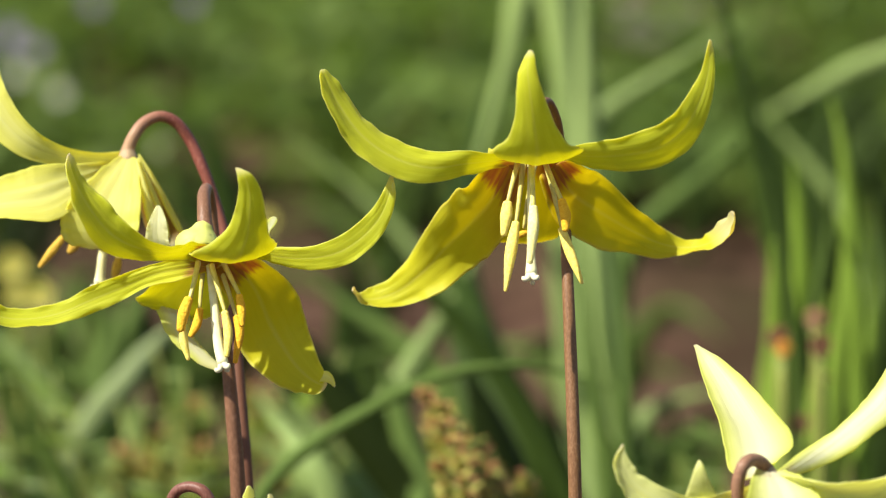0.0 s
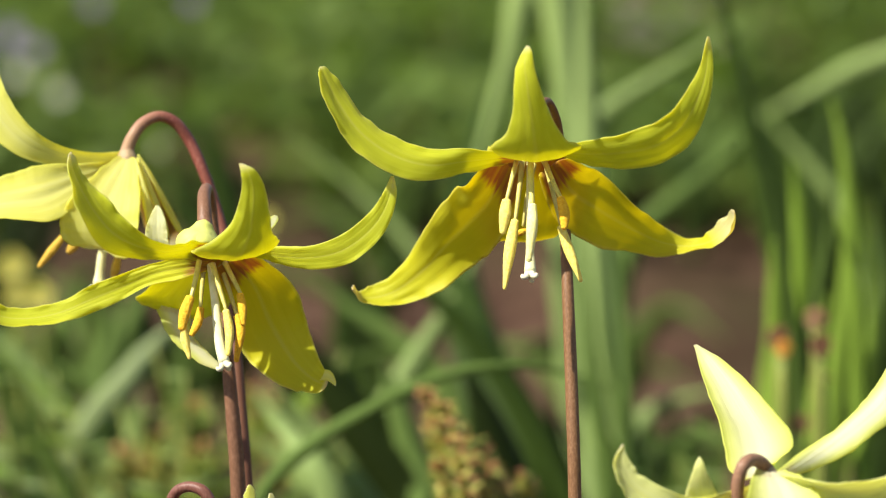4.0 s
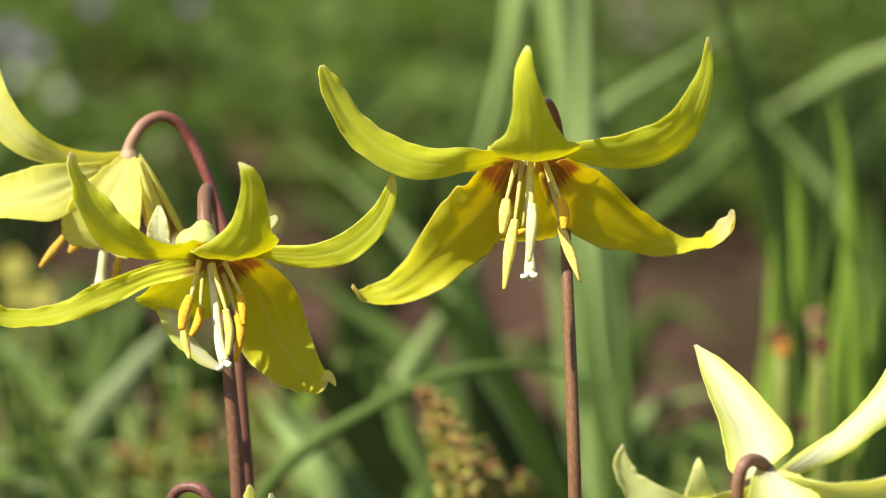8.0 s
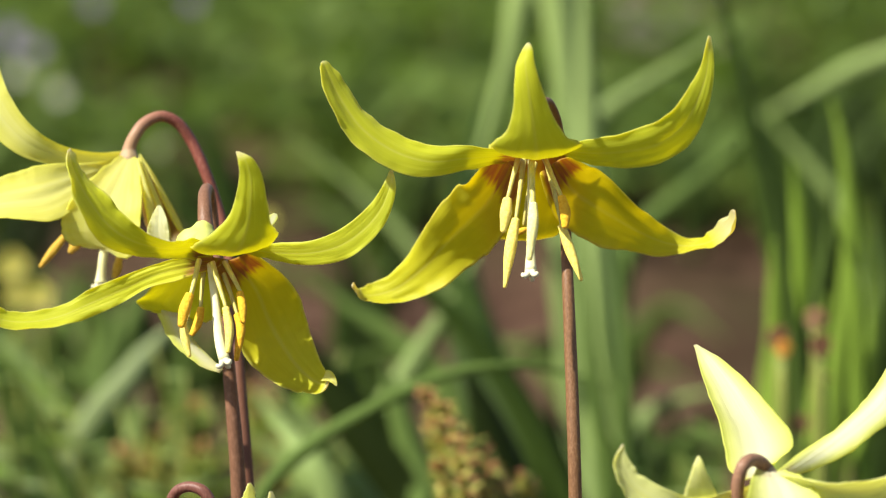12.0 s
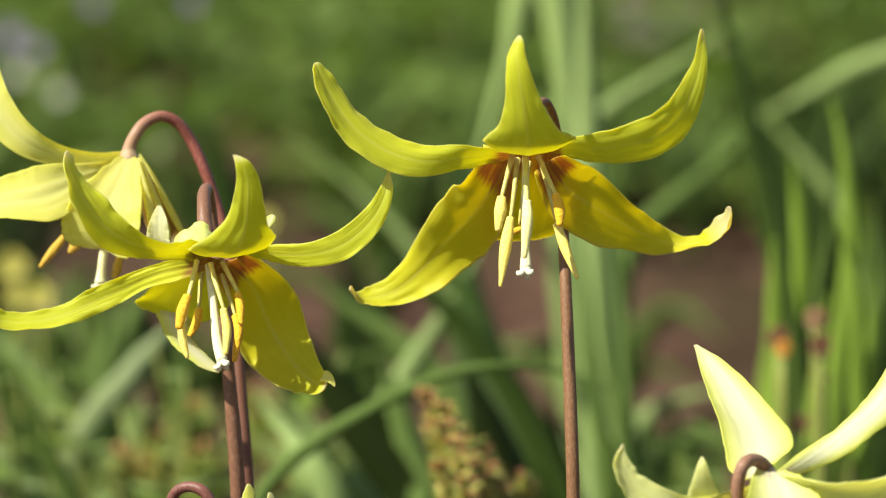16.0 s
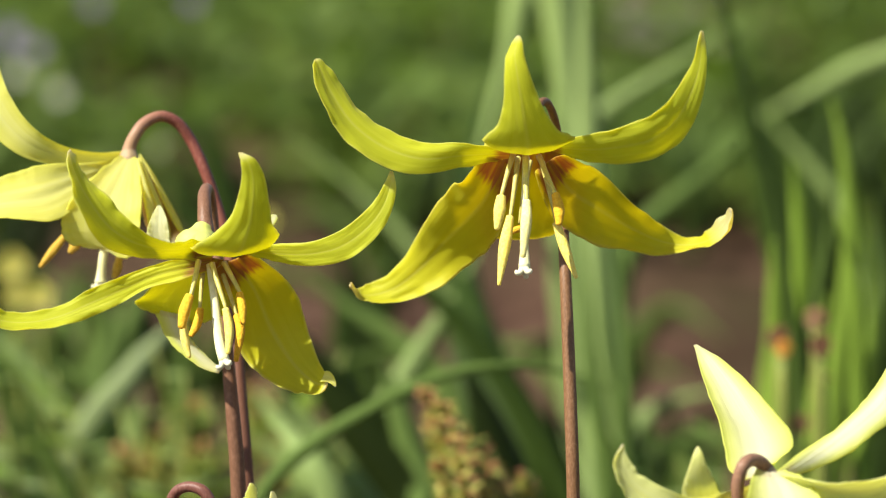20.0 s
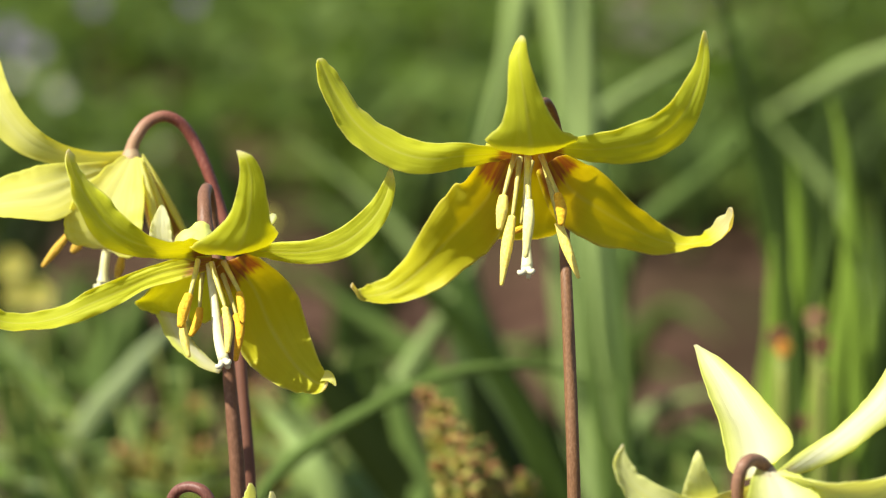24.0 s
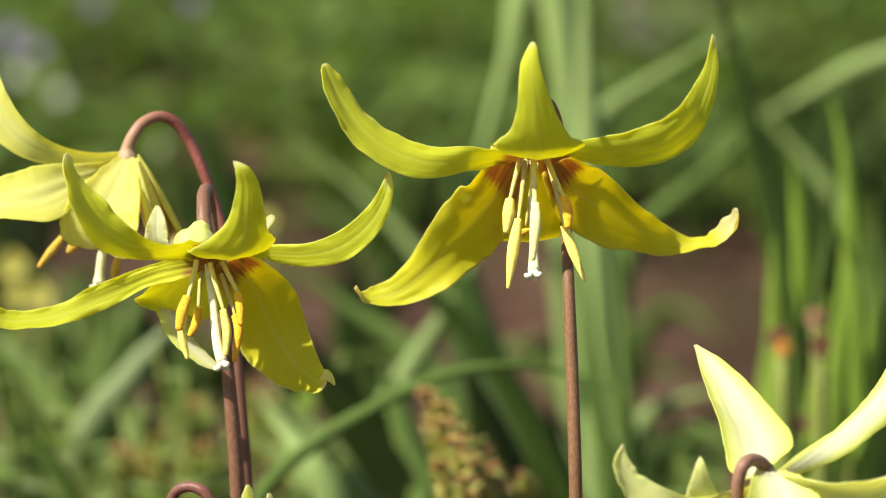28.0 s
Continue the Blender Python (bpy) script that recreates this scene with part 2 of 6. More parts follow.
# ---- shapes ----
def spline(rows, n):
    """n rows on a smooth curve through the given ones, with no overshoot at uneven steps."""
    a = np.array(rows, float)
    a = np.vstack([2 * a[0] - a[1], a, 2 * a[-1] - a[-2]])
    step = np.sqrt(np.linalg.norm(np.diff(a[:, :3], axis=0), axis=1) + 1e-6)
    slope = np.diff(a, axis=0) / step[:, None]
    out = []
    for s in np.linspace(0, len(rows) - 1, n):
        i = min(int(s), len(rows) - 2)
        t, h = s - i, step[i + 1]
        m1 = slope[i] + slope[i + 1] - (a[i + 2] - a[i]) / (step[i] + step[i + 1])
        m2 = slope[i + 1] + slope[i + 2] - (a[i + 3] - a[i + 1]) / (step[i + 1] + step[i + 2])
        out.append((2 * t ** 3 - 3 * t * t + 1) * a[i + 1] + (t ** 3 - 2 * t * t + t) * h * m1 + (3 * t * t - 2 * t ** 3) * a[i + 2] + (t ** 3 - t * t) * h * m2)
    return np.array(out)


def mesh_of(name, verts, faces, uvs=None, smooth=True):
    me = bpy.data.meshes.new(name)
    me.from_pydata([tuple(v) for v in verts], [], faces)
    if uvs is not None:
        layer = me.uv_layers.new(name="UVMap")
        for lp in me.loops:
            layer.data[lp.index].uv = uvs[lp.vertex_index]
    bm = bmesh.new()
    bm.from_mesh(me)
    bmesh.ops.recalc_face_normals(bm, faces=bm.faces)
    bm.to_mesh(me)
    bm.free()
    if smooth:
        me.shade_smooth()
    return me


def part(name, me, material, parent, label=""):
    me.materials.append(material)
    ob = new(name, me)
    ob.parent = parent
    if label:
        ob["label"] = label
    return ob


def blade(name, rows, cup, nu=36, nv=16, thick=0.38, ruffle=1.25, seed=0, keel=0.02, skew=0.0, ribs=0.0, roll=0.0):
    """A petal or leaf: rows of centre and half-span (mm), hollowed across by cup, with a real thickness and a wavy edge."""
    a = spline(rows, nu)
    c, s = a[:, :3], a[:, 3:]
    t = np.gradient(c, axis=0)
    t /= np.linalg.norm(t, axis=1)[:, None] + 1e-9
    half = np.linalg.norm(s, axis=1)
    nrm = np.cross(t, s / (half[:, None] + 1e-9))
    nrm /= np.linalg.norm(nrm, axis=1)[:, None] + 1e-9
    top, low, uv = [], [], []
    for i in range(nu):
        u = i / (nu - 1)
        for j in range(nv + 1):
            v = 2 * j / nv - 1
            wave = ruffle * abs(v) ** 3 * min(1, half[i] / 4) * (noise.noise((u * 8, v * 2.2 + seed * 7.3, seed * 3.1)) + 0.8 * noise.noise((u * 20, v * 1.3 + seed * 2.3, seed * 4.1)))
            fold = (0.17 * noise.noise((u * 1.8, v * 3 + seed, seed * 1.7)) + 0.05 * noise.noise((u * 2.5, v * 11 + seed, seed * 2.9))) * min(1, half[i] / 4)
            if ribs:
                fold += ribs * min(1, half[i] / 4) * (1 - v ** 4) * math.sin(math.pi * min(1, 0.12 + u)) * math.cos(v * 11 + 3 * noise.noise((u * 2, v * 2, seed * 1.9))) * (0.5 + noise.noise((u * 2.6, v * 1.7, seed * 6.1)))
            h = cup * half[i] * (v * v - 0.4) - keel * half[i] * math.exp(-(v / 0.13) ** 2) * math.copysign(1, cup) + skew * half[i] * v ** 3 + roll * half[i] * max(0.0, v - 0.42) ** 1.5 * math.sin(math.pi * min(1, u * 1.15)) + wave + fold + 0.05 * half[i] * v ** 8 * math.copysign(1, cup)
            p = c[i] + s[i] * v * (1 + 0.03 * noise.noise((u * 14, seed * 5.0, v))) + nrm[i] * h
            th = thick * (1 - 0.75 * v ** 6) * (0.6 if i in (0, nu - 1) else 1.0) / 2
            top.append((p + nrm[i] * th) / 1000)
            low.append((p - nrm[i] * th) / 1000)
            uv.append((u, j / nv))
    k = nv + 1
    off = nu * k
    faces = []
    for i in range(nu - 1):
        for j in range(nv):
            q = i * k + j
            faces.append((q, q + 1, q + k + 1, q + k))
            faces.append((off + q, off + q + k, off + q + k + 1, off + q + 1))
        for q in (i * k, i * k + nv):
            faces.append((q, q + k, off + q + k, off + q))
    for j in range(nv):
        for q in (j, (nu - 1) * k + j):
            faces.append((q, q + 1, off + q + 1, off + q))
    return mesh_of(name, top + low, faces, uv + uv)


def tube(name, rows, n=None, sides=12, lobes=0, lobe=0.0, rough=0.0):
    """A round stalk through rows of centre and radius (mm); lobes press grooves into it."""
    a = spline(rows, n or max(8, 6 * len(rows)))
    c, rad = a[:, :3], np.maximum(a[:, 3], 0.08)
    t = np.gradient(c, axis=0)
    t /= np.linalg.norm(t, axis=1)[:, None] + 1e-9
    side = np.cross(t[0], (0.3, 0.9, 0.2))
    verts, faces, uv = [], [], []
    for i in range(len(c)):
        side = side - t[i] * side.dot(t[i])
        side /= np.linalg.norm(side)
        up = np.cross(t[i], side)
        for j in range(sides):
            an = 2 * math.pi * j / sides
            q = rad[i] * (1 + lobe * math.cos(lobes * an) + rough * noise.noise((j * 0.9, i * 0.6, rad[0] * 9)))
            verts.append((c[i] + q * (math.cos(an) * side + math.sin(an) * up)) / 1000)
            uv.append((i / (len(c) - 1), j / sides))
    m = len(c)
    for i in range(m - 1):
        for j in range(sides):
            j2 = (j + 1) % sides
            faces.append((i * sides + j, i * sides + j2, (i + 1) * sides + j2, (i + 1) * sides + j))
    for i, w in ((0, -1), (m - 1, 1)):
        verts.append((c[i] + w * t[i] * rad[i] * 0.55) / 1000)
        uv.append((i / (m - 1), 0.5))
        for j in range(sides):
            faces.append((i * sides + j, i * sides + (j + 1) % sides, len(verts) - 1))
    return mesh_of(name, verts, faces, uv)


def stigma(name, tip, way):
    """Three short lobes that curl away from the style's end."""
    verts, faces = [], []
    way = np.array(way) / np.linalg.norm(way)
    side = np.cross(way, (0.2, 1.0, 0.1))
    side /= np.linalg.norm(side)
    other = np.cross(way, side)
    for k in range(3):
        an = 0.5 + 2 * math.pi * k / 3
        out = math.cos(an) * side + math.sin(an) * other
        rows = [(*(tip + 0.25 * out), 0.80), (*(tip + way * 0.7 + out * 0.6), 0.66), (*(tip + way * 1.2 + out * 1.05), 0.52), (*(tip + way * 1.15 + out * 1.5), 0.46), (*(tip + way * 0.75 + out * 1.6), 0.3)]
        me = tube("lobe", rows, 10, 8)
        b = len(verts)
        verts += [tuple(v.co) for v in me.vertices]
        faces += [tuple(i + b for i in p.vertices) for p in me.polygons]
        bpy.data.meshes.remove(me)
    return mesh_of(name, verts, faces)


count = [0]


def lily(label, base, pivot, stem, petals, stamens, style=None, tint=0, cap=None, shoulder=None, curls=(), petal_kind=0, pleats=0.025):
    """A trout lily: an empty at the foot of its stem, the stem, and the flower that nods on it."""
    plant = tagged(new("trout_lily"), label, "flower", "trout lilies")
    plant.location = base
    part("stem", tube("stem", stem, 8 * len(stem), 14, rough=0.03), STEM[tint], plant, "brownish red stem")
    cap = cap or [(0, 0, 0.9, 1.0), (0, -0.2, 0.0, 1.8), (0, -0.5, -1.0, 2.2), (0, -0.7, -1.7, 1.8), (0, -0.8, -2.1, 0.8)]
    flower = part("flower", tube("flower", cap, 24, 36, 6, 0.02), BEIGE_CAP if petal_kind else GREEN_CAP, plant, "yellow flower with swept-back petals")
    flower.location = pivot
    if shoulder:
        part("petal_base", tube("petal_base", shoulder, 18, 14, 5, 0.03), GREEN_CAP, flower)
    for cup, rows, *kind in petals:
        count[0] += 1
        cup, skew, ruffle, roll, ribs = (*cup, *(0.0, pleats)[len(cup) - 3:]) if isinstance(cup, tuple) else (cup, 0.0, 0.45, 0.0, pleats)
        kind = kind[0] if kind else petal_kind
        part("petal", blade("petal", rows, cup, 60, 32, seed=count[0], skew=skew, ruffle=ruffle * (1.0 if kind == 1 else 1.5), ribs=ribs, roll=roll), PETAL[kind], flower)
    for rows in curls:
        part("petal_tip", blade("petal_tip", rows, 0.15, seed=3, ruffle=0.4), PETAL[1], flower, "pale underside of a curled petal tip")
    for kind, fil, anth in stamens:
        count[0] += 1
        part("filament", tube("filament", fil, 14, 8), FILAMENT, flower)
        part("anther", tube("anther", anth, 20, 12, 2, 0.13, 0.06), ANTHER[kind], flower, kind + " anther dusted with pollen")
    if style:
        part("style", tube("style", style, 20, 12, 3, 0.06), STYLE, flower, "cream white style")
        a, b = np.array(style[-1][:3]), np.array(style[-2][:3])
        part("stigma", stigma("stigma", a, a - b), STIGMA, flower, "three-lobed white stigma")
    return plant


def leaf_rows(pts, width, side=None):
    """Centre rows and half-spans of a strap leaf that faces the open side."""
    a = spline(pts, 9)
    t = np.gradient(a, axis=0)
    out = []
    for i in range(9):
        s = np.cross(t[i], (0.25, -1.0, 0.3) if side is None else side)
        s /= np.linalg.norm(s) + 1e-9
        w = width / 2 * (0.75 + 0.25 * math.sin(math.pi * min(1, i / 5))) * (1 if i < 6 else (1 - (i - 5) / 3.3))
        out.append((*a[i], *(s * max(w, 0.3))))
    return out


def clump(name, label, category, root, leaves):
    """A plant of strap leaves that rise from one root."""
    plant = tagged(new(name), label, category, "strap leaf plants")
    plant.location = root
    for kind, width, pts in leaves:
        count[0] += 1
        part("leaf", blade("leaf", leaf_rows(pts, width), 0.3, 30, 6, 0.6, 0.8, count[0], 0.1), LEAF[kind], plant)
    return plant


# ---- the ground ----
def ground():
    ax = [math.copysign(abs(k / 60) ** 4 * 400, k) for k in range(-60, 61)]
    n = len(ax)
    verts = []
    for y in ax:
        for x in ax:
            r = math.hypot(x, y - 2)
            verts.append((x, y + 2, 0.012 * noise.noise((x * 7, y * 7, 0)) * max(0, 1 - r / 8) - 0.004))
    faces = [(j * n + i, j * n + i + 1, (j + 1) * n + i + 1, (j + 1) * n + i) for j in range(n - 1) for i in range(n - 1)]
    me = mesh_of("ground", verts, faces)
    me.materials.append(SOIL)
    return tagged(new("ground", me), "bare brown garden soil with a little moss", "soil", kind="structure")


ground()

# ---- the lilies ----
right_lily = lily(
    "tall yellow trout lily in full bloom, swept-back petals",
    (0.0280, 0.6056, 0.0000), (-0.0105, -0.0067, 0.2854),
    stem=[(-10.5, -6.8, 284.6, 1.30), (-10.2, -5.0, 289.0, 1.10), (-9.1, -2.5, 291.9, 0.85), (-7.7, 0.6, 292.1, 0.78), (-6.0, 5.1, 288.7, 0.80), (-4.8, 11.0, 281.8, 0.95), (-4.3, 8.4, 273.2, 1.05), (-3.97, -3.3, 260.2, 1.14), (-3.3, -10.8, 240.9, 1.24), (-2.6, -17.3, 215.4, 1.31), (-1.4, -14.0, 107.7, 1.42), (0.0, 0.0, -12.0, 1.57)],
    petals=[
        ((-0.1, -0.05, 0.6, 0.9), [(-3.3, -3.0, -2.8, 0.3, -1.8, 1.1), (-7.5, -4.5, -2.6, 0.4, -2.7, 1.7), (-13.2, -6.6, -2.8, 0.3, -1.2, 2.5), (-20.3, -8.7, -3.2, 1.8, 0.9, 2.9), (-26.9, -9.8, -1.1, 2.1, 2.7, 2.6), (-33.1, -10.1, 3.4, 2.3, 2.9, 1.8), (-37.3, -9.1, 9.1, 1.8, 3.3, 1.2), (-39.7, -7.8, 13.6, 1.3, 2.1, 0.1), (-40.5, -7.0, 15.0, 0.5, 1.0, 0.1), (-40.8, -6.7, 15.2, 0.1, 0.4, 0.1)]),  # front left
        ((-0.22, 0.0, 0.45, 0.0, 0.06), [(-1.2, -4.4, -1.7, -3.2, -0.0, -0.1), (-0.4, -10.4, -1.4, -7.7, -0.0, -0.2), (-0.2, -15.3, -0.2, -8.6, -0.0, -0.1), (-0.5, -18.8, 2.7, -5.8, 0.0, 0.0), (-1.2, -21.0, 7.7, -3.6, 0.0, 0.0), (-2.1, -22.0, 13.5, -2.4, 0.0, 0.1), (-2.5, -21.4, 17.1, -1.7, -0.0, -0.2), (-2.1, -19.9, 19.4, -1.0, -0.0, -0.1), (-1.8, -18.7, 20.4, -0.4, 0.0, 0.1)]),  # front
        ((0.1, 0.14, 0.35, -0.9), [(3.4, -4.2, -1.2, -0.1, -1.0, 0.6), (6.4, -6.6, -1.2, -0.4, -2.0, 1.7), (10.6, -10.3, -1.0, -0.4, -2.4, 2.8), (16.5, -14.2, -0.1, -0.6, -2.5, 3.6), (22.6, -17.0, 1.7, -1.8, -2.3, 3.5), (26.9, -18.4, 5.3, -2.2, -1.6, 2.9), (30.0, -17.4, 10.9, -2.0, -0.5, 1.6), (31.5, -15.5, 15.8, -1.3, -0.3, 0.4), (31.9, -13.8, 19.9, -0.7, -0.4, 0.4), (32.0, -13.0, 21.4, -0.3, -0.3, 0.1)]),  # front right
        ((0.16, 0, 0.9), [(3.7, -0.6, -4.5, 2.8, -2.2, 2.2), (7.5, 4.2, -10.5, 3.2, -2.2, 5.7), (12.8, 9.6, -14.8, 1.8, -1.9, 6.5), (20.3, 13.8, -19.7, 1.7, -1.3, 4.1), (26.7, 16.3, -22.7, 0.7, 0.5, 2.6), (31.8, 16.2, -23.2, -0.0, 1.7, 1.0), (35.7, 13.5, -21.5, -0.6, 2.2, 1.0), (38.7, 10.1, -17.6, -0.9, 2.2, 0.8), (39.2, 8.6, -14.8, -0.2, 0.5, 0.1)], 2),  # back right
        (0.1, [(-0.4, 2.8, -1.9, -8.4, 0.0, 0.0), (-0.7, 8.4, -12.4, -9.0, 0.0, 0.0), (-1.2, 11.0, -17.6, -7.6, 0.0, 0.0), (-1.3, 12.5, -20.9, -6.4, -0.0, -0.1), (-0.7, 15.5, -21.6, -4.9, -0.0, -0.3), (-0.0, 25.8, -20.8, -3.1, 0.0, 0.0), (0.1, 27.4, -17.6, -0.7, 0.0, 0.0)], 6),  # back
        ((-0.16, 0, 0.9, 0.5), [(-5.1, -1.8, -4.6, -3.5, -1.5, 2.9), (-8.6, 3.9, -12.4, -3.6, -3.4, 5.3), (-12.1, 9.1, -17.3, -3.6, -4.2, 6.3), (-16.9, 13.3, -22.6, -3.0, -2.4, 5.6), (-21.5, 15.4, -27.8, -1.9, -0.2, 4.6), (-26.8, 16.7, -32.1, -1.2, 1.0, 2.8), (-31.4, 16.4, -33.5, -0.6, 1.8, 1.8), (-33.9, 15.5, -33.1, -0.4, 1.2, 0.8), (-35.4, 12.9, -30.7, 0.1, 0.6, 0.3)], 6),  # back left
    ],
    stamens=[
        ("yellow", [(-3.3, -4.5, -2.6, 0.60), (-4.4, -8.1, -5.9, 0.48), (-5.5, -10.8, -9.7, 0.36)], [(-5.5, -10.8, -9.7, 0.80), (-5.8, -11.8, -12.1, 1.05), (-6.3, -12.9, -15.7, 0.50)]),
        ("yellow", [(-2.3, -2.6, -3.4, 0.60), (-3.1, -5.7, -9.5, 0.48), (-3.8, -7.6, -14.3, 0.36)], [(-3.8, -7.6, -14.1, 0.70), (-4.8, -9.5, -19.2, 1.05), (-5.9, -11.8, -26.6, 0.30)]),
        ("pale", [(-0.9, -6.5, -2.3, 0.68), (-0.9, -10.2, -6.1, 0.60), (-0.7, -13.0, -10.4, 0.48)], [(-0.7, -13.0, -10.2, 0.70), (-0.8, -14.7, -14.0, 1.00), (-1.4, -15.8, -20.5, 0.50)]),
        ("orange", [(1.6, -4.6, -2.8, 0.60), (3.2, -7.2, -6.3, 0.48), (4.8, -9.8, -9.6, 0.40)], [(4.7, -9.8, -9.4, 0.70), (5.4, -10.8, -12.3, 1.00), (5.4, -11.8, -15.0, 0.55)]),
        ("yellow", [(2.3, -0.8, -4.5, 0.60), (3.8, -2.9, -10.5, 0.48), (5.1, -4.8, -15.9, 0.36)], [(5.0, -4.8, -15.7, 0.70), (6.6, -6.6, -20.3, 0.95), (8.8, -8.6, -25.7, 0.35)]),
        ("orange", [(0.1, 2.2, -4.7, 0.48), (-1.3, 2.1, -11.3, 0.40), (-2.0, 2.1, -16.8, 0.32)], [(-1.3, 2.0, -17.7, 0.40), (-2.4, 1.9, -18.0, 0.60), (-3.7, 1.8, -18.6, 0.40)]),
    ],
    style=[(-0.8, -2.6, -3.4, 0.70), (-1.0, -7.0, -10.9, 0.70), (-1.1, -11.5, -18.9, 0.75), (-1.1, -14.2, -22.9, 1.15)],
    tint=0,
)

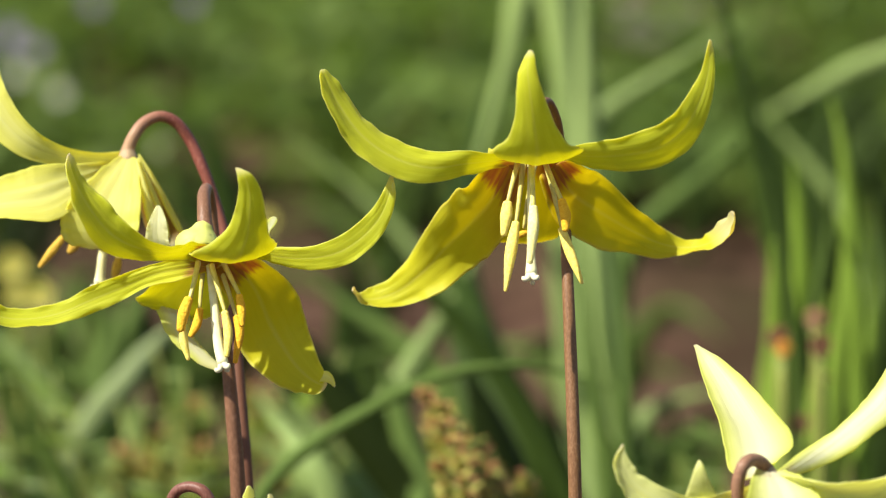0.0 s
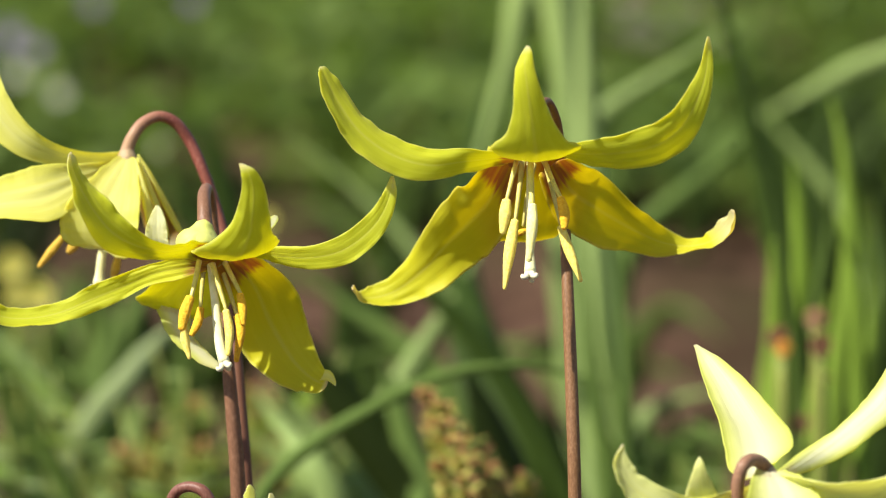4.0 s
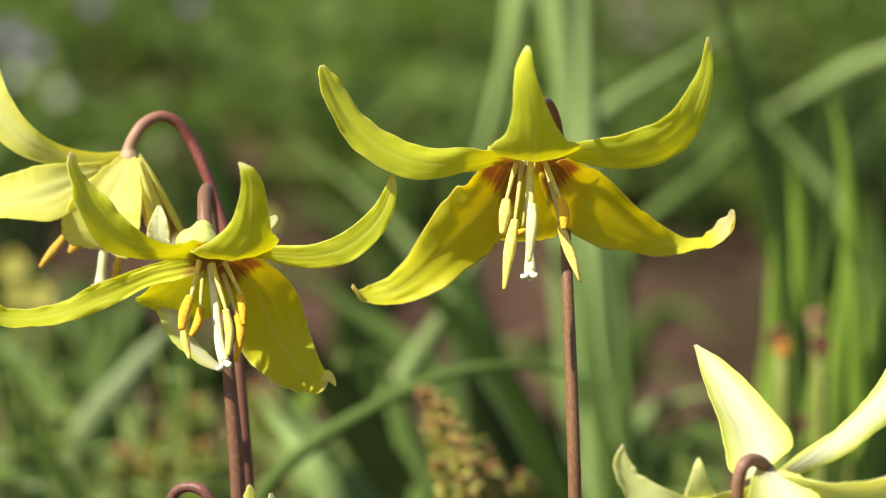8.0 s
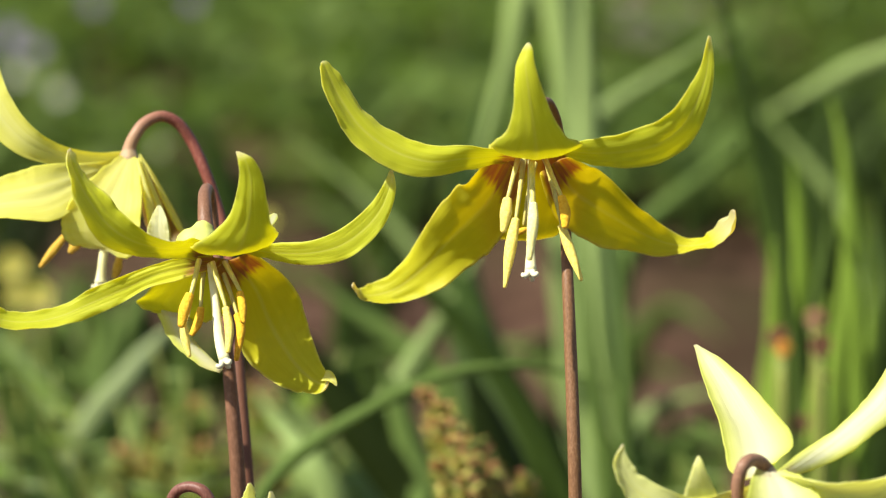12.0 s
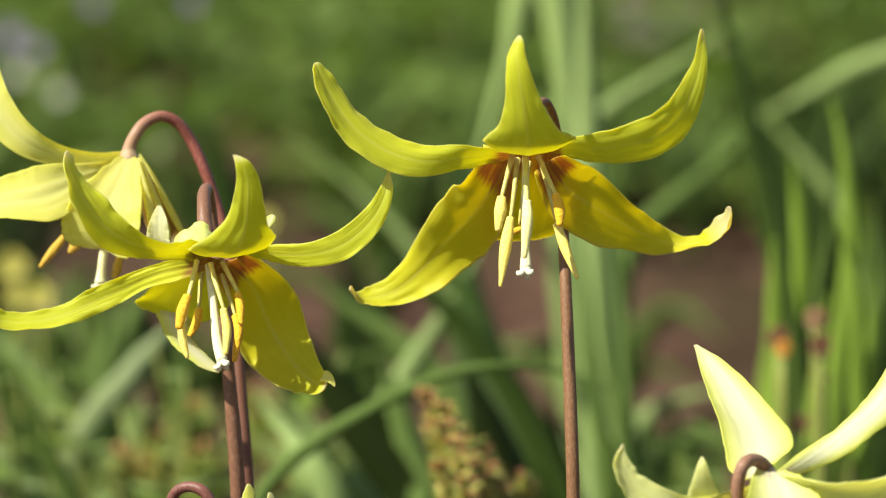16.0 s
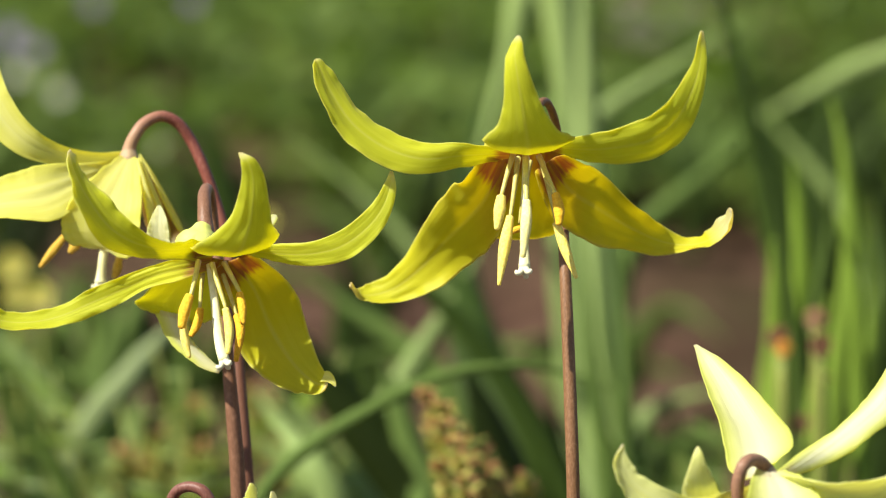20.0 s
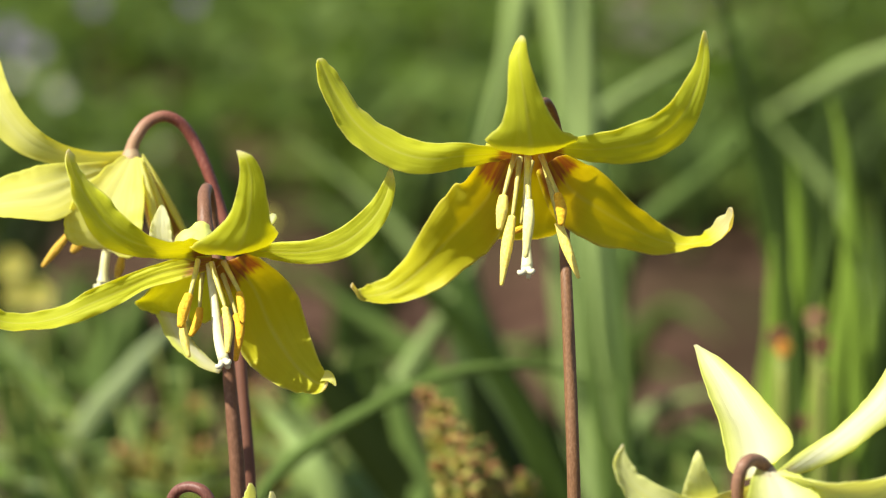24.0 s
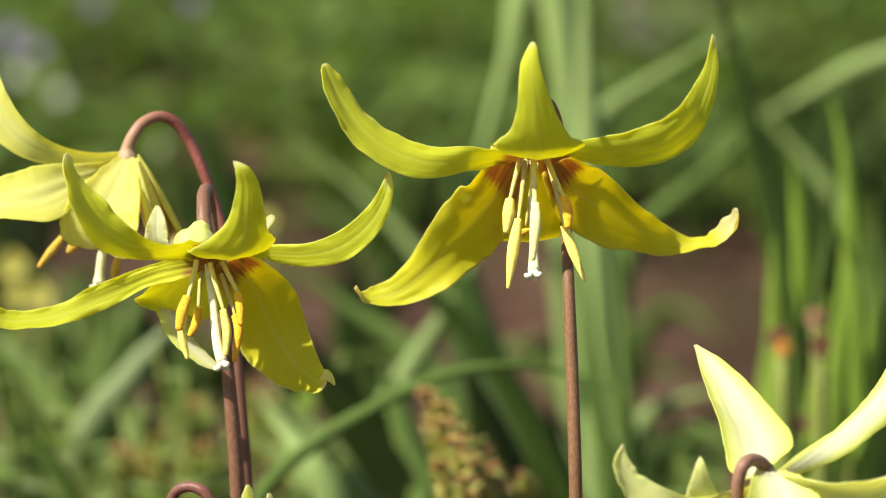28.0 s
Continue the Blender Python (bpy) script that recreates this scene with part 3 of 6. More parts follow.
left_lily = lily(
    "yellow trout lily in bloom with ripe orange anthers",
    (-0.0388, 0.6109, 0.0000), (-0.0074, -0.0098, 0.2663),
    stem=[(-6.9, -10.9, 266.0, 1.60), (-7.0, -9.6, 267.2, 1.60), (-7.3, -8.4, 268.5, 1.52), (-7.6, -5.9, 271.2, 1.40), (-7.9, -1.5, 273.3, 1.30), (-7.7, 3.7, 273.6, 1.15), (-7.3, 7.1, 270.2, 1.10), (-6.5, 6.8, 262.3, 1.10), (-4.6, 1.3, 248.5, 1.10), (-3.3, -2.0, 235.5, 1.33), (-1.7, -4.0, 212.8, 1.54), (-1.0, -2.4, 106.4, 1.50), (0.0, 0.0, -12.0, 1.45)],
    petals=[
        ((-0.07, 0.0, 0.6), [(0.9, -3.4, -2.0, 0.8, -1.7, 1.8), (-2.5, -6.3, -1.2, 0.8, -2.7, 2.0), (-6.7, -10.3, -0.8, 1.1, -2.2, 1.7), (-12.2, -14.0, 1.1, 1.4, -0.5, 2.6), (-16.2, -16.5, 4.1, 1.8, 1.5, 2.8), (-19.6, -17.7, 8.8, 1.8, 2.9, 1.8), (-22.2, -16.9, 13.4, 1.0, 3.2, 0.8), (-23.6, -15.3, 16.8, 0.7, 2.1, 0.3), (-24.1, -14.0, 18.6, 0.2, 0.4, 0.2)]),  # front left
        ((-0.2, 0.0, 0.45, 0.0, 0.07), [(5.2, -4.2, -0.8, -3.5, -0.0, -0.2), (5.9, -10.5, -1.7, -7.7, -0.1, -0.4), (7.9, -15.2, 0.1, -7.4, -0.1, -0.4), (9.9, -18.5, 4.3, -4.2, 0.1, 0.5), (10.7, -21.6, 9.2, -2.9, 0.1, 0.5), (10.8, -23.2, 13.8, -2.1, 0.0, 0.0), (9.9, -24.0, 16.8, -1.3, -0.0, -0.3), (8.6, -23.6, 18.2, -0.4, 0.0, 0.0)]),  # front
        ((0.1, 0.14, 0.7, -0.6), [(6.3, -3.4, -2.3, 0.4, -1.9, 1.0), (10.6, -5.4, -2.0, 0.6, -1.8, 1.3), (15.0, -8.5, -2.0, 0.6, -1.2, 2.0), (21.0, -11.5, -1.7, 0.3, -0.6, 2.4), (26.9, -13.2, -0.1, -0.8, -0.0, 2.7), (31.5, -13.7, 3.1, -1.4, 0.4, 2.2), (34.7, -13.0, 6.9, -1.4, 0.3, 1.6), (36.4, -11.2, 11.2, -1.1, 0.1, 0.5), (36.6, -9.8, 13.8, -0.3, -0.2, 0.1)]),  # front right
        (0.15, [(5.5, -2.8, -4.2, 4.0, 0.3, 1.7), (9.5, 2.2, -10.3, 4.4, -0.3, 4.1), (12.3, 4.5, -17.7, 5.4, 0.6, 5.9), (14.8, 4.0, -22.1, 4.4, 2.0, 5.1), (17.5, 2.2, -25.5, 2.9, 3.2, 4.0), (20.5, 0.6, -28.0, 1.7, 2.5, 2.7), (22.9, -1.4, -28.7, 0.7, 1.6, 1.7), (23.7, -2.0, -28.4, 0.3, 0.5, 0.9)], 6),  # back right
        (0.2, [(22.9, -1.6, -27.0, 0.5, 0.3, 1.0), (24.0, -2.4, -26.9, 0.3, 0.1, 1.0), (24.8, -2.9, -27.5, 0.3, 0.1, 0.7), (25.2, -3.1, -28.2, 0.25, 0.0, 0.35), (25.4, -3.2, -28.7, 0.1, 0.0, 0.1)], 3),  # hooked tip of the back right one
        (-0.12, [(1.4, -0.7, -4.1, -6.2, 0.1, 0.4), (-3.2, 4.2, -10.8, -8.3, 0.1, 0.5), (-5.2, 6.6, -14.2, -8.7, 0.2, 1.0), (-5.4, 8.3, -16.5, -4.3, -0.8, 1.1), (-4.5, 8.6, -17.4, -2.0, -0.9, 0.7), (-4.3, 8.5, -18.2, -0.7, -0.5, 0.3)]),  # back
        ((-0.16, 0, 0.7), [(1.4, -2.8, -4.6, 0.5, 0.3, 1.5), (-4.3, -2.0, -5.7, 1.0, -0.6, 2.4), (-9.9, 0.7, -7.4, 1.4, -0.6, 2.6), (-16.2, 2.2, -10.3, 1.5, -0.4, 3.3), (-22.6, 2.8, -13.0, 1.1, 0.5, 3.1), (-29.0, 2.3, -15.6, 0.7, 1.4, 2.1), (-34.6, 1.2, -16.4, 0.4, 1.8, 1.5), (-39.2, 0.2, -15.9, 0.1, 1.8, 1.4), (-42.6, -1.4, -13.9, 0.0, 1.2, 1.2), (-44.5, -1.9, -11.0, -0.1, 0.3, 0.2)]),  # back left
    ],
    stamens=[
        ("orange", [(-0.6, -5.7, -3.6, 0.56), (-1.1, -9.3, -6.6, 0.48), (-1.8, -11.9, -9.6, 0.36)], [(-1.9, -11.8, -9.4, 0.79), (-2.9, -12.8, -12.2, 1.01), (-3.5, -13.9, -15.3, 0.62)]),
        ("yellow", [(-0.6, -4.8, -4.0, 0.48), (-1.4, -7.4, -7.5, 0.40), (-2.6, -10.7, -14.6, 0.32)], [(-3.3, -11.7, -14.6, 0.62), (-3.0, -12.2, -17.6, 0.79), (-2.1, -12.9, -21.2, 0.35)]),
        ("orange", [(0.0, -0.9, -5.2, 0.56), (-0.4, -2.7, -9.5, 0.44), (-0.6, -4.3, -13.1, 0.36)], [(-0.5, -4.3, -13.1, 0.62), (-1.1, -5.3, -15.9, 0.84), (-2.3, -6.2, -18.1, 0.44)]),
        ("yellow", [(1.9, -5.8, -4.1, 0.60), (3.3, -8.5, -7.9, 0.48), (4.9, -11.3, -12.2, 0.36)], [(4.8, -11.3, -12.1, 0.62), (5.5, -12.4, -15.9, 0.84), (5.3, -13.7, -20.3, 0.44)]),
        ("orange", [(4.1, -3.8, -4.2, 0.56), (5.8, -6.3, -6.8, 0.48), (7.4, -7.8, -9.6, 0.36)], [(7.3, -7.8, -9.6, 0.62), (7.8, -8.8, -12.2, 0.79), (8.0, -9.8, -15.3, 0.44)]),
        ("orange", [(3.1, -0.9, -5.4, 0.52), (4.8, -3.7, -9.3, 0.44), (6.7, -6.6, -14.3, 0.32)], [(6.5, -6.5, -14.1, 0.62), (7.3, -7.5, -16.3, 0.88), (6.5, -9.1, -22.6, 0.44)]),
    ],
    style=[(1.3, -3.9, -4.6, 0.60), (2.6, -8.2, -11.8, 0.80), (3.6, -11.4, -18.8, 1.00), (4.5, -13.0, -21.8, 1.10)],
    tint=1, cap=[(0.0, 0.6, 2.6, 1.6), (-0.2, 0.3, 1.7, 2.2), (-0.4, 0.0, 0.8, 3.1), (-0.7, -0.4, -0.2, 4.2), (-0.9, -0.8, -1.4, 4.6), (-0.5, -1.0, -2.4, 3.4), (0.0, -1.2, -3.0, 1.5)],
    shoulder=[(1.6, -1.1, -0.7, 0.80), (0.6, -2.0, 0.2, 1.50), (-1.1, -3.1, -0.0, 1.80), (-2.4, -4.2, -0.6, 1.30), (-3.4, -4.3, -1.1, 0.60)],
    curls=[[(-6.7, 7.9, -15.8, -4.0, -0.8, 1.1), (-6.3, 7.4, -18.2, -2.8, -1.4, 0.8), (-5.3, 6.5, -20.5, -2.2, -2.0, 0.4), (-3.2, 5.2, -22.6, -1.5, -2.1, -0.1), (-0.6, 3.8, -24.7, -1.0, -1.6, -0.5), (2.7, 2.4, -26.5, -0.3, -0.6, -0.3)], [(12.6, -6.6, 1.0, -0.5, 0.0, 0.0), (12.8, -5.9, 2.4, -0.45, 0.0, 0.0), (13.3, -5.4, 3.6, -0.85, 0.0, 0.1), (13.8, -5.0, 4.6, -0.8, 0.0, 0.2), (14.1, -4.7, 5.1, -0.3, 0.0, 0.1)]],
)

back_lily = lily(
    "nodding yellow trout lily on an arched red stem",
    (-0.0372, 0.6206, 0.0000), (-0.0264, 0.0110, 0.2780),
    stem=[(-26.4, 10.9, 277.7, 1.75), (-26.2, 11.2, 279.4, 1.35), (-25.1, 11.7, 281.9, 1.25), (-23.1, 13.1, 284.3, 1.20), (-20.1, 14.3, 285.4, 1.15), (-17.1, 15.1, 284.2, 1.15), (-14.2, 15.5, 280.4, 1.15), (-11.4, 14.4, 274.5, 1.15), (-8.9, 13.2, 267.5, 1.10), (-6.7, 10.8, 259.9, 1.10), (-5.2, 6.7, 247.9, 1.18), (-3.8, 1.0, 232.7, 1.25), (-2.0, -4.0, 210.3, 1.32), (-1.0, -2.4, 105.1, 1.25), (0.0, 0.0, -12.0, 1.40)],
    petals=[
        (-0.1, [(-1.1, -0.0, -0.2, 0.7, 0.2, 0.9), (-7.6, -4.1, -0.3, 0.9, 0.2, 1.4), (-14.5, -7.9, 1.4, 1.4, 0.3, 1.9), (-19.3, -9.5, 4.0, 2.0, 0.4, 2.3), (-23.7, -8.7, 8.1, 2.6, 0.4, 2.4), (-26.9, -6.8, 13.4, 3.0, 0.4, 2.2), (-28.1, -4.9, 18.6, 2.5, 0.2, 1.4), (-28.7, -2.3, 21.8, 0.3, 0.0, 0.2)]),  # left up
        (-0.12, [(-2.2, -0.3, -2.0, -0.3, -0.9, 0.9), (-9.4, -8.9, -4.2, -1.4, 1.8, 3.3), (-15.6, -14.3, -6.1, -2.2, 4.3, 4.8), (-22.9, -16.4, -6.9, -1.5, 4.8, 3.3), (-30.1, -16.7, -8.1, -0.9, 2.3, 1.6), (-35.2, -15.8, -9.1, -0.2, 0.6, 0.2)]),  # left
        ((-0.25, 0.0, 0.45, 0.0, 0.11), [(0.1, -2.1, -0.2, -1.5, 0.0, 0.1), (-1.2, -8.7, -3.3, -4.3, 0.0, 0.2), (-3.2, -13.7, -8.4, -7.1, 0.1, 0.4), (-4.4, -15.5, -13.2, -7.6, 0.2, 1.0), (-4.3, -15.1, -16.3, -5.7, 0.3, 1.4), (-4.6, -14.1, -16.9, -0.8, 0.0, 0.1)]),  # front
        (0.25, [(0.8, 3.9, -0.8, -0.5, -0.0, -0.2), (2.6, 5.0, -6.1, -1.6, -0.1, -0.7), (4.7, 5.1, -11.3, -2.8, -0.2, -1.0), (6.7, 4.3, -15.9, -3.2, -0.2, -1.1), (8.3, 2.6, -19.7, -2.1, -0.1, -0.7)], 4),  # back, seen from inside, its shade painted brown
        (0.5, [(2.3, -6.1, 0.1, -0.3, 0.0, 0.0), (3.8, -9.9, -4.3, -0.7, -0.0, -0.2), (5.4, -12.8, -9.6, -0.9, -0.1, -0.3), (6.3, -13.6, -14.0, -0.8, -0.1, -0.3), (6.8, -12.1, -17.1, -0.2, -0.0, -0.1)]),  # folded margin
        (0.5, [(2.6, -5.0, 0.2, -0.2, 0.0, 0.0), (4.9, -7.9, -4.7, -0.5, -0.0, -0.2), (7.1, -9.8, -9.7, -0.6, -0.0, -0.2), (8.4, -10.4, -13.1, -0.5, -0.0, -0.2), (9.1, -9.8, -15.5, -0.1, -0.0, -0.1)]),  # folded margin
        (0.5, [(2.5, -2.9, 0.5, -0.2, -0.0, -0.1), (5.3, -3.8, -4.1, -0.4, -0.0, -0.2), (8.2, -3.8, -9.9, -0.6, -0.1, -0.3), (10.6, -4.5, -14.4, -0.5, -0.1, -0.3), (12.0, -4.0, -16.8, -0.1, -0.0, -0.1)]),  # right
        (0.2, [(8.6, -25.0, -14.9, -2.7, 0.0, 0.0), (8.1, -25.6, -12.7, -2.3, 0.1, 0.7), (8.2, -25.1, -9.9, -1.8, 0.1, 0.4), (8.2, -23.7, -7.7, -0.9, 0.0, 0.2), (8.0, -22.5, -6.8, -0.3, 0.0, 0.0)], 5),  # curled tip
    ],
    stamens=[
        ("ochre", [(-9.1, -0.0, -11.7, 0.48), (-11.8, -2.6, -14.8, 0.40), (-12.8, -2.8, -16.1, 0.36)], [(-12.7, -2.8, -15.9, 0.55), (-15.4, -4.4, -19.2, 0.80), (-17.8, -4.9, -22.2, 0.40)]),
        ("ochre", [(-7.1, 1.8, -12.6, 0.48), (-9.4, 1.2, -16.0, 0.40), (-10.3, 1.0, -17.6, 0.36)], [(-10.2, 1.0, -17.4, 0.60), (-11.4, 0.7, -18.9, 0.90), (-12.4, 0.5, -20.2, 0.50)]),
        ("ochre", [(-2.6, -2.5, -14.2, 0.48), (-2.1, -3.3, -18.7, 0.40), (-1.9, -3.6, -20.5, 0.36)], [(-1.9, -3.6, -20.4, 0.60), (-2.3, -4.0, -22.6, 0.90), (-2.9, -4.3, -24.6, 0.50)]),
    ],
    style=[(-4.1, 0.5, -14.7, 0.70), (-5.4, -0.5, -20.3, 0.90), (-5.9, -1.3, -24.6, 1.00), (-6.0, -1.5, -25.9, 1.30)],
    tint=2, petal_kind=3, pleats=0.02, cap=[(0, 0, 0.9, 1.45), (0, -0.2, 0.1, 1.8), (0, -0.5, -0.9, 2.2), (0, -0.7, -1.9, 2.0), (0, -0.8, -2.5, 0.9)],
)

corner_lily = lily(
    "pale sunlit yellow trout lily hanging from a hooked stem",
    (0.0558, 0.5619, 0.0000), (0.0037, 0.0002, 0.2295),
    stem=[(3.9, 0.1, 229.1, 1.60), (3.5, 0.3, 229.9, 1.35), (2.2, -1.5, 231.6, 1.25), (0.4, -3.3, 232.5, 1.20), (-1.3, -5.5, 232.0, 1.20), (-2.2, -5.9, 229.4, 1.20), (-2.3, -5.7, 225.1, 1.20), (-2.0, -4.0, 217.2, 1.30), (-1.0, -2.4, 108.6, 1.40), (0.0, 0.0, -12.0, 1.55)],
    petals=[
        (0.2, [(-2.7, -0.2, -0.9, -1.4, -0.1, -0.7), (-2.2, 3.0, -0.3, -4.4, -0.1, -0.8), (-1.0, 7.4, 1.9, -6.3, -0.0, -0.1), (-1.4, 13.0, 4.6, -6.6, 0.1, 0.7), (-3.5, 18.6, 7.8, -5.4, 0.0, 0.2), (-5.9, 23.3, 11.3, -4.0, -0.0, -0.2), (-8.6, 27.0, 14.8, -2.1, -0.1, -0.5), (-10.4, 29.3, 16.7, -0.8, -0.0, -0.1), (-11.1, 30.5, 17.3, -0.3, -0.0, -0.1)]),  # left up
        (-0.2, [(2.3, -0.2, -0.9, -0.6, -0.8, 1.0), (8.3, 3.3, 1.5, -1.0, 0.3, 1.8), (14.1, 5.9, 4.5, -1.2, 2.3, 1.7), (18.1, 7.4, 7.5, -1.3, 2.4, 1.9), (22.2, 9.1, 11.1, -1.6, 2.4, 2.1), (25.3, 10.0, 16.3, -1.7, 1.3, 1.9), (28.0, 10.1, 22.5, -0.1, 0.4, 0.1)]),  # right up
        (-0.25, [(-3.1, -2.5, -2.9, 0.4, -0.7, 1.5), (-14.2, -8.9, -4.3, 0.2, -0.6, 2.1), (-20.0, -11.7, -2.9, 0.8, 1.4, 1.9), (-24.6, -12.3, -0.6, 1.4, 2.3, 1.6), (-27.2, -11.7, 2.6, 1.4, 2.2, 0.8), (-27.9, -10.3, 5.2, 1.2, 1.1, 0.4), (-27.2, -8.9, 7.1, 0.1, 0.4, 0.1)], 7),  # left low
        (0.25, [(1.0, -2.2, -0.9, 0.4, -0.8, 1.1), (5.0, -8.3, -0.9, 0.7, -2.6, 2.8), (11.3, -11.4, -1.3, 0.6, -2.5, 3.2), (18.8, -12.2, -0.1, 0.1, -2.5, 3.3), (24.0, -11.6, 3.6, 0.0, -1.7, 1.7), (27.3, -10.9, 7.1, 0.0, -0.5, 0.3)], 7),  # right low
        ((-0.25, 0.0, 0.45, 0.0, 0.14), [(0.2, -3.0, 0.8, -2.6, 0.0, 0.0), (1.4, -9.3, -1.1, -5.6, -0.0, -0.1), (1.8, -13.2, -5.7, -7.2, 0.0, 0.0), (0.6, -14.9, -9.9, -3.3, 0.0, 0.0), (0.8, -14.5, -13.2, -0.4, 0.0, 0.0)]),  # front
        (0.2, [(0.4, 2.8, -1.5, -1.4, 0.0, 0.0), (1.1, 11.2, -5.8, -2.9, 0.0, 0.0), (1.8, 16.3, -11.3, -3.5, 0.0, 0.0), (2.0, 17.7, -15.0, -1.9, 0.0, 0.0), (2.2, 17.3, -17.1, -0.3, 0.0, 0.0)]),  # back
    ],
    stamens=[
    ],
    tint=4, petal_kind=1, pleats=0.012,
)

low_lily = lily(
    "low yellow trout lily with one petal standing up",
    (0.0523, 0.5803, 0.0000), (-0.0043, -0.0131, 0.2179),
    stem=[(-4.3, -13.2, 217.5, 1.40), (-3.8, -9.2, 217.4, 1.20), (-2.8, -5.3, 216.4, 1.10), (-2.0, -4.0, 212.2, 1.20), (-1.0, -2.4, 106.1, 1.30), (0.0, 0.0, -12.0, 1.45)],
    petals=[
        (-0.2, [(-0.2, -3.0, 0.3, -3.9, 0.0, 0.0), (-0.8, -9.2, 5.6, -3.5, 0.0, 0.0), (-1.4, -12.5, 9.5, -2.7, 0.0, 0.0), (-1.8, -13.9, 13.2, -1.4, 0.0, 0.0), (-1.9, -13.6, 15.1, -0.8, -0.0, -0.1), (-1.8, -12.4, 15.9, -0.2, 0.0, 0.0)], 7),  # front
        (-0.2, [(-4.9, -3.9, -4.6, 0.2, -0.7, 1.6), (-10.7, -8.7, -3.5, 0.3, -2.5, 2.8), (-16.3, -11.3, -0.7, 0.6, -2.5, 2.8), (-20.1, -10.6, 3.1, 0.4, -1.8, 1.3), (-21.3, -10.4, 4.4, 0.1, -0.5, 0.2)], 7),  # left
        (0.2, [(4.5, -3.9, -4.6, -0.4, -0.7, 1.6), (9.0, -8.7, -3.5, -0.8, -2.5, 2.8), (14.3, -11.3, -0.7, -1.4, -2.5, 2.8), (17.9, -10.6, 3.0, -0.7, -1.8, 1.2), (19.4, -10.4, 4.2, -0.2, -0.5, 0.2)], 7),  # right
    ],
    stamens=[
    ],
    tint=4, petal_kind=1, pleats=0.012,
)

small_lily = lily(
    "small yellow trout lily under the taller flowers",
    (-0.0504, 0.5896, 0.0000), (0.0063, -0.0073, 0.2172),
    stem=[(6.3, -7.4, 216.8, 1.40), (6.0, -7.1, 218.7, 1.15), (4.6, -6.7, 220.5, 1.10), (2.2, -5.6, 221.0, 1.05), (-0.2, -4.8, 220.1, 1.05), (-1.5, -4.1, 217.9, 1.10), (-2.0, -4.0, 213.0, 1.20), (-1.0, -2.4, 106.5, 1.30), (0.0, 0.0, -12.0, 1.45)],
    petals=[
        (0.2, [(1.7, -0.3, -1.6, -0.5, -0.8, 1.3), (5.7, -4.1, -0.3, -0.9, -1.7, 1.8), (7.2, -5.6, 2.7, -1.1, -1.9, 0.9), (7.6, -5.2, 4.9, -0.7, -1.0, 0.2), (7.6, -5.0, 5.9, -0.2, -0.4, 0.1)], 7),  # right
        (0.2, [(2.9, 2.4, -3.4, -0.2, -0.8, 1.3), (8.1, 5.5, -3.4, -0.7, -1.7, 1.9), (10.9, 6.9, -1.0, -0.9, -0.9, 0.5), (10.9, 7.3, 1.1, -0.3, -0.4, 0.1)], 5),  # far right
        (-0.2, [(0.6, -3.0, 0.2, -1.3, 0.0, 0.0), (0.4, -8.5, -2.1, -2.9, 0.0, 0.0), (0.6, -11.2, -5.8, -2.4, 0.0, 0.0), (0.6, -11.6, -8.4, -0.3, 0.0, 0.0)]),  # front
    ],
    stamens=[
    ],
    tint=3, petal_kind=1,
)


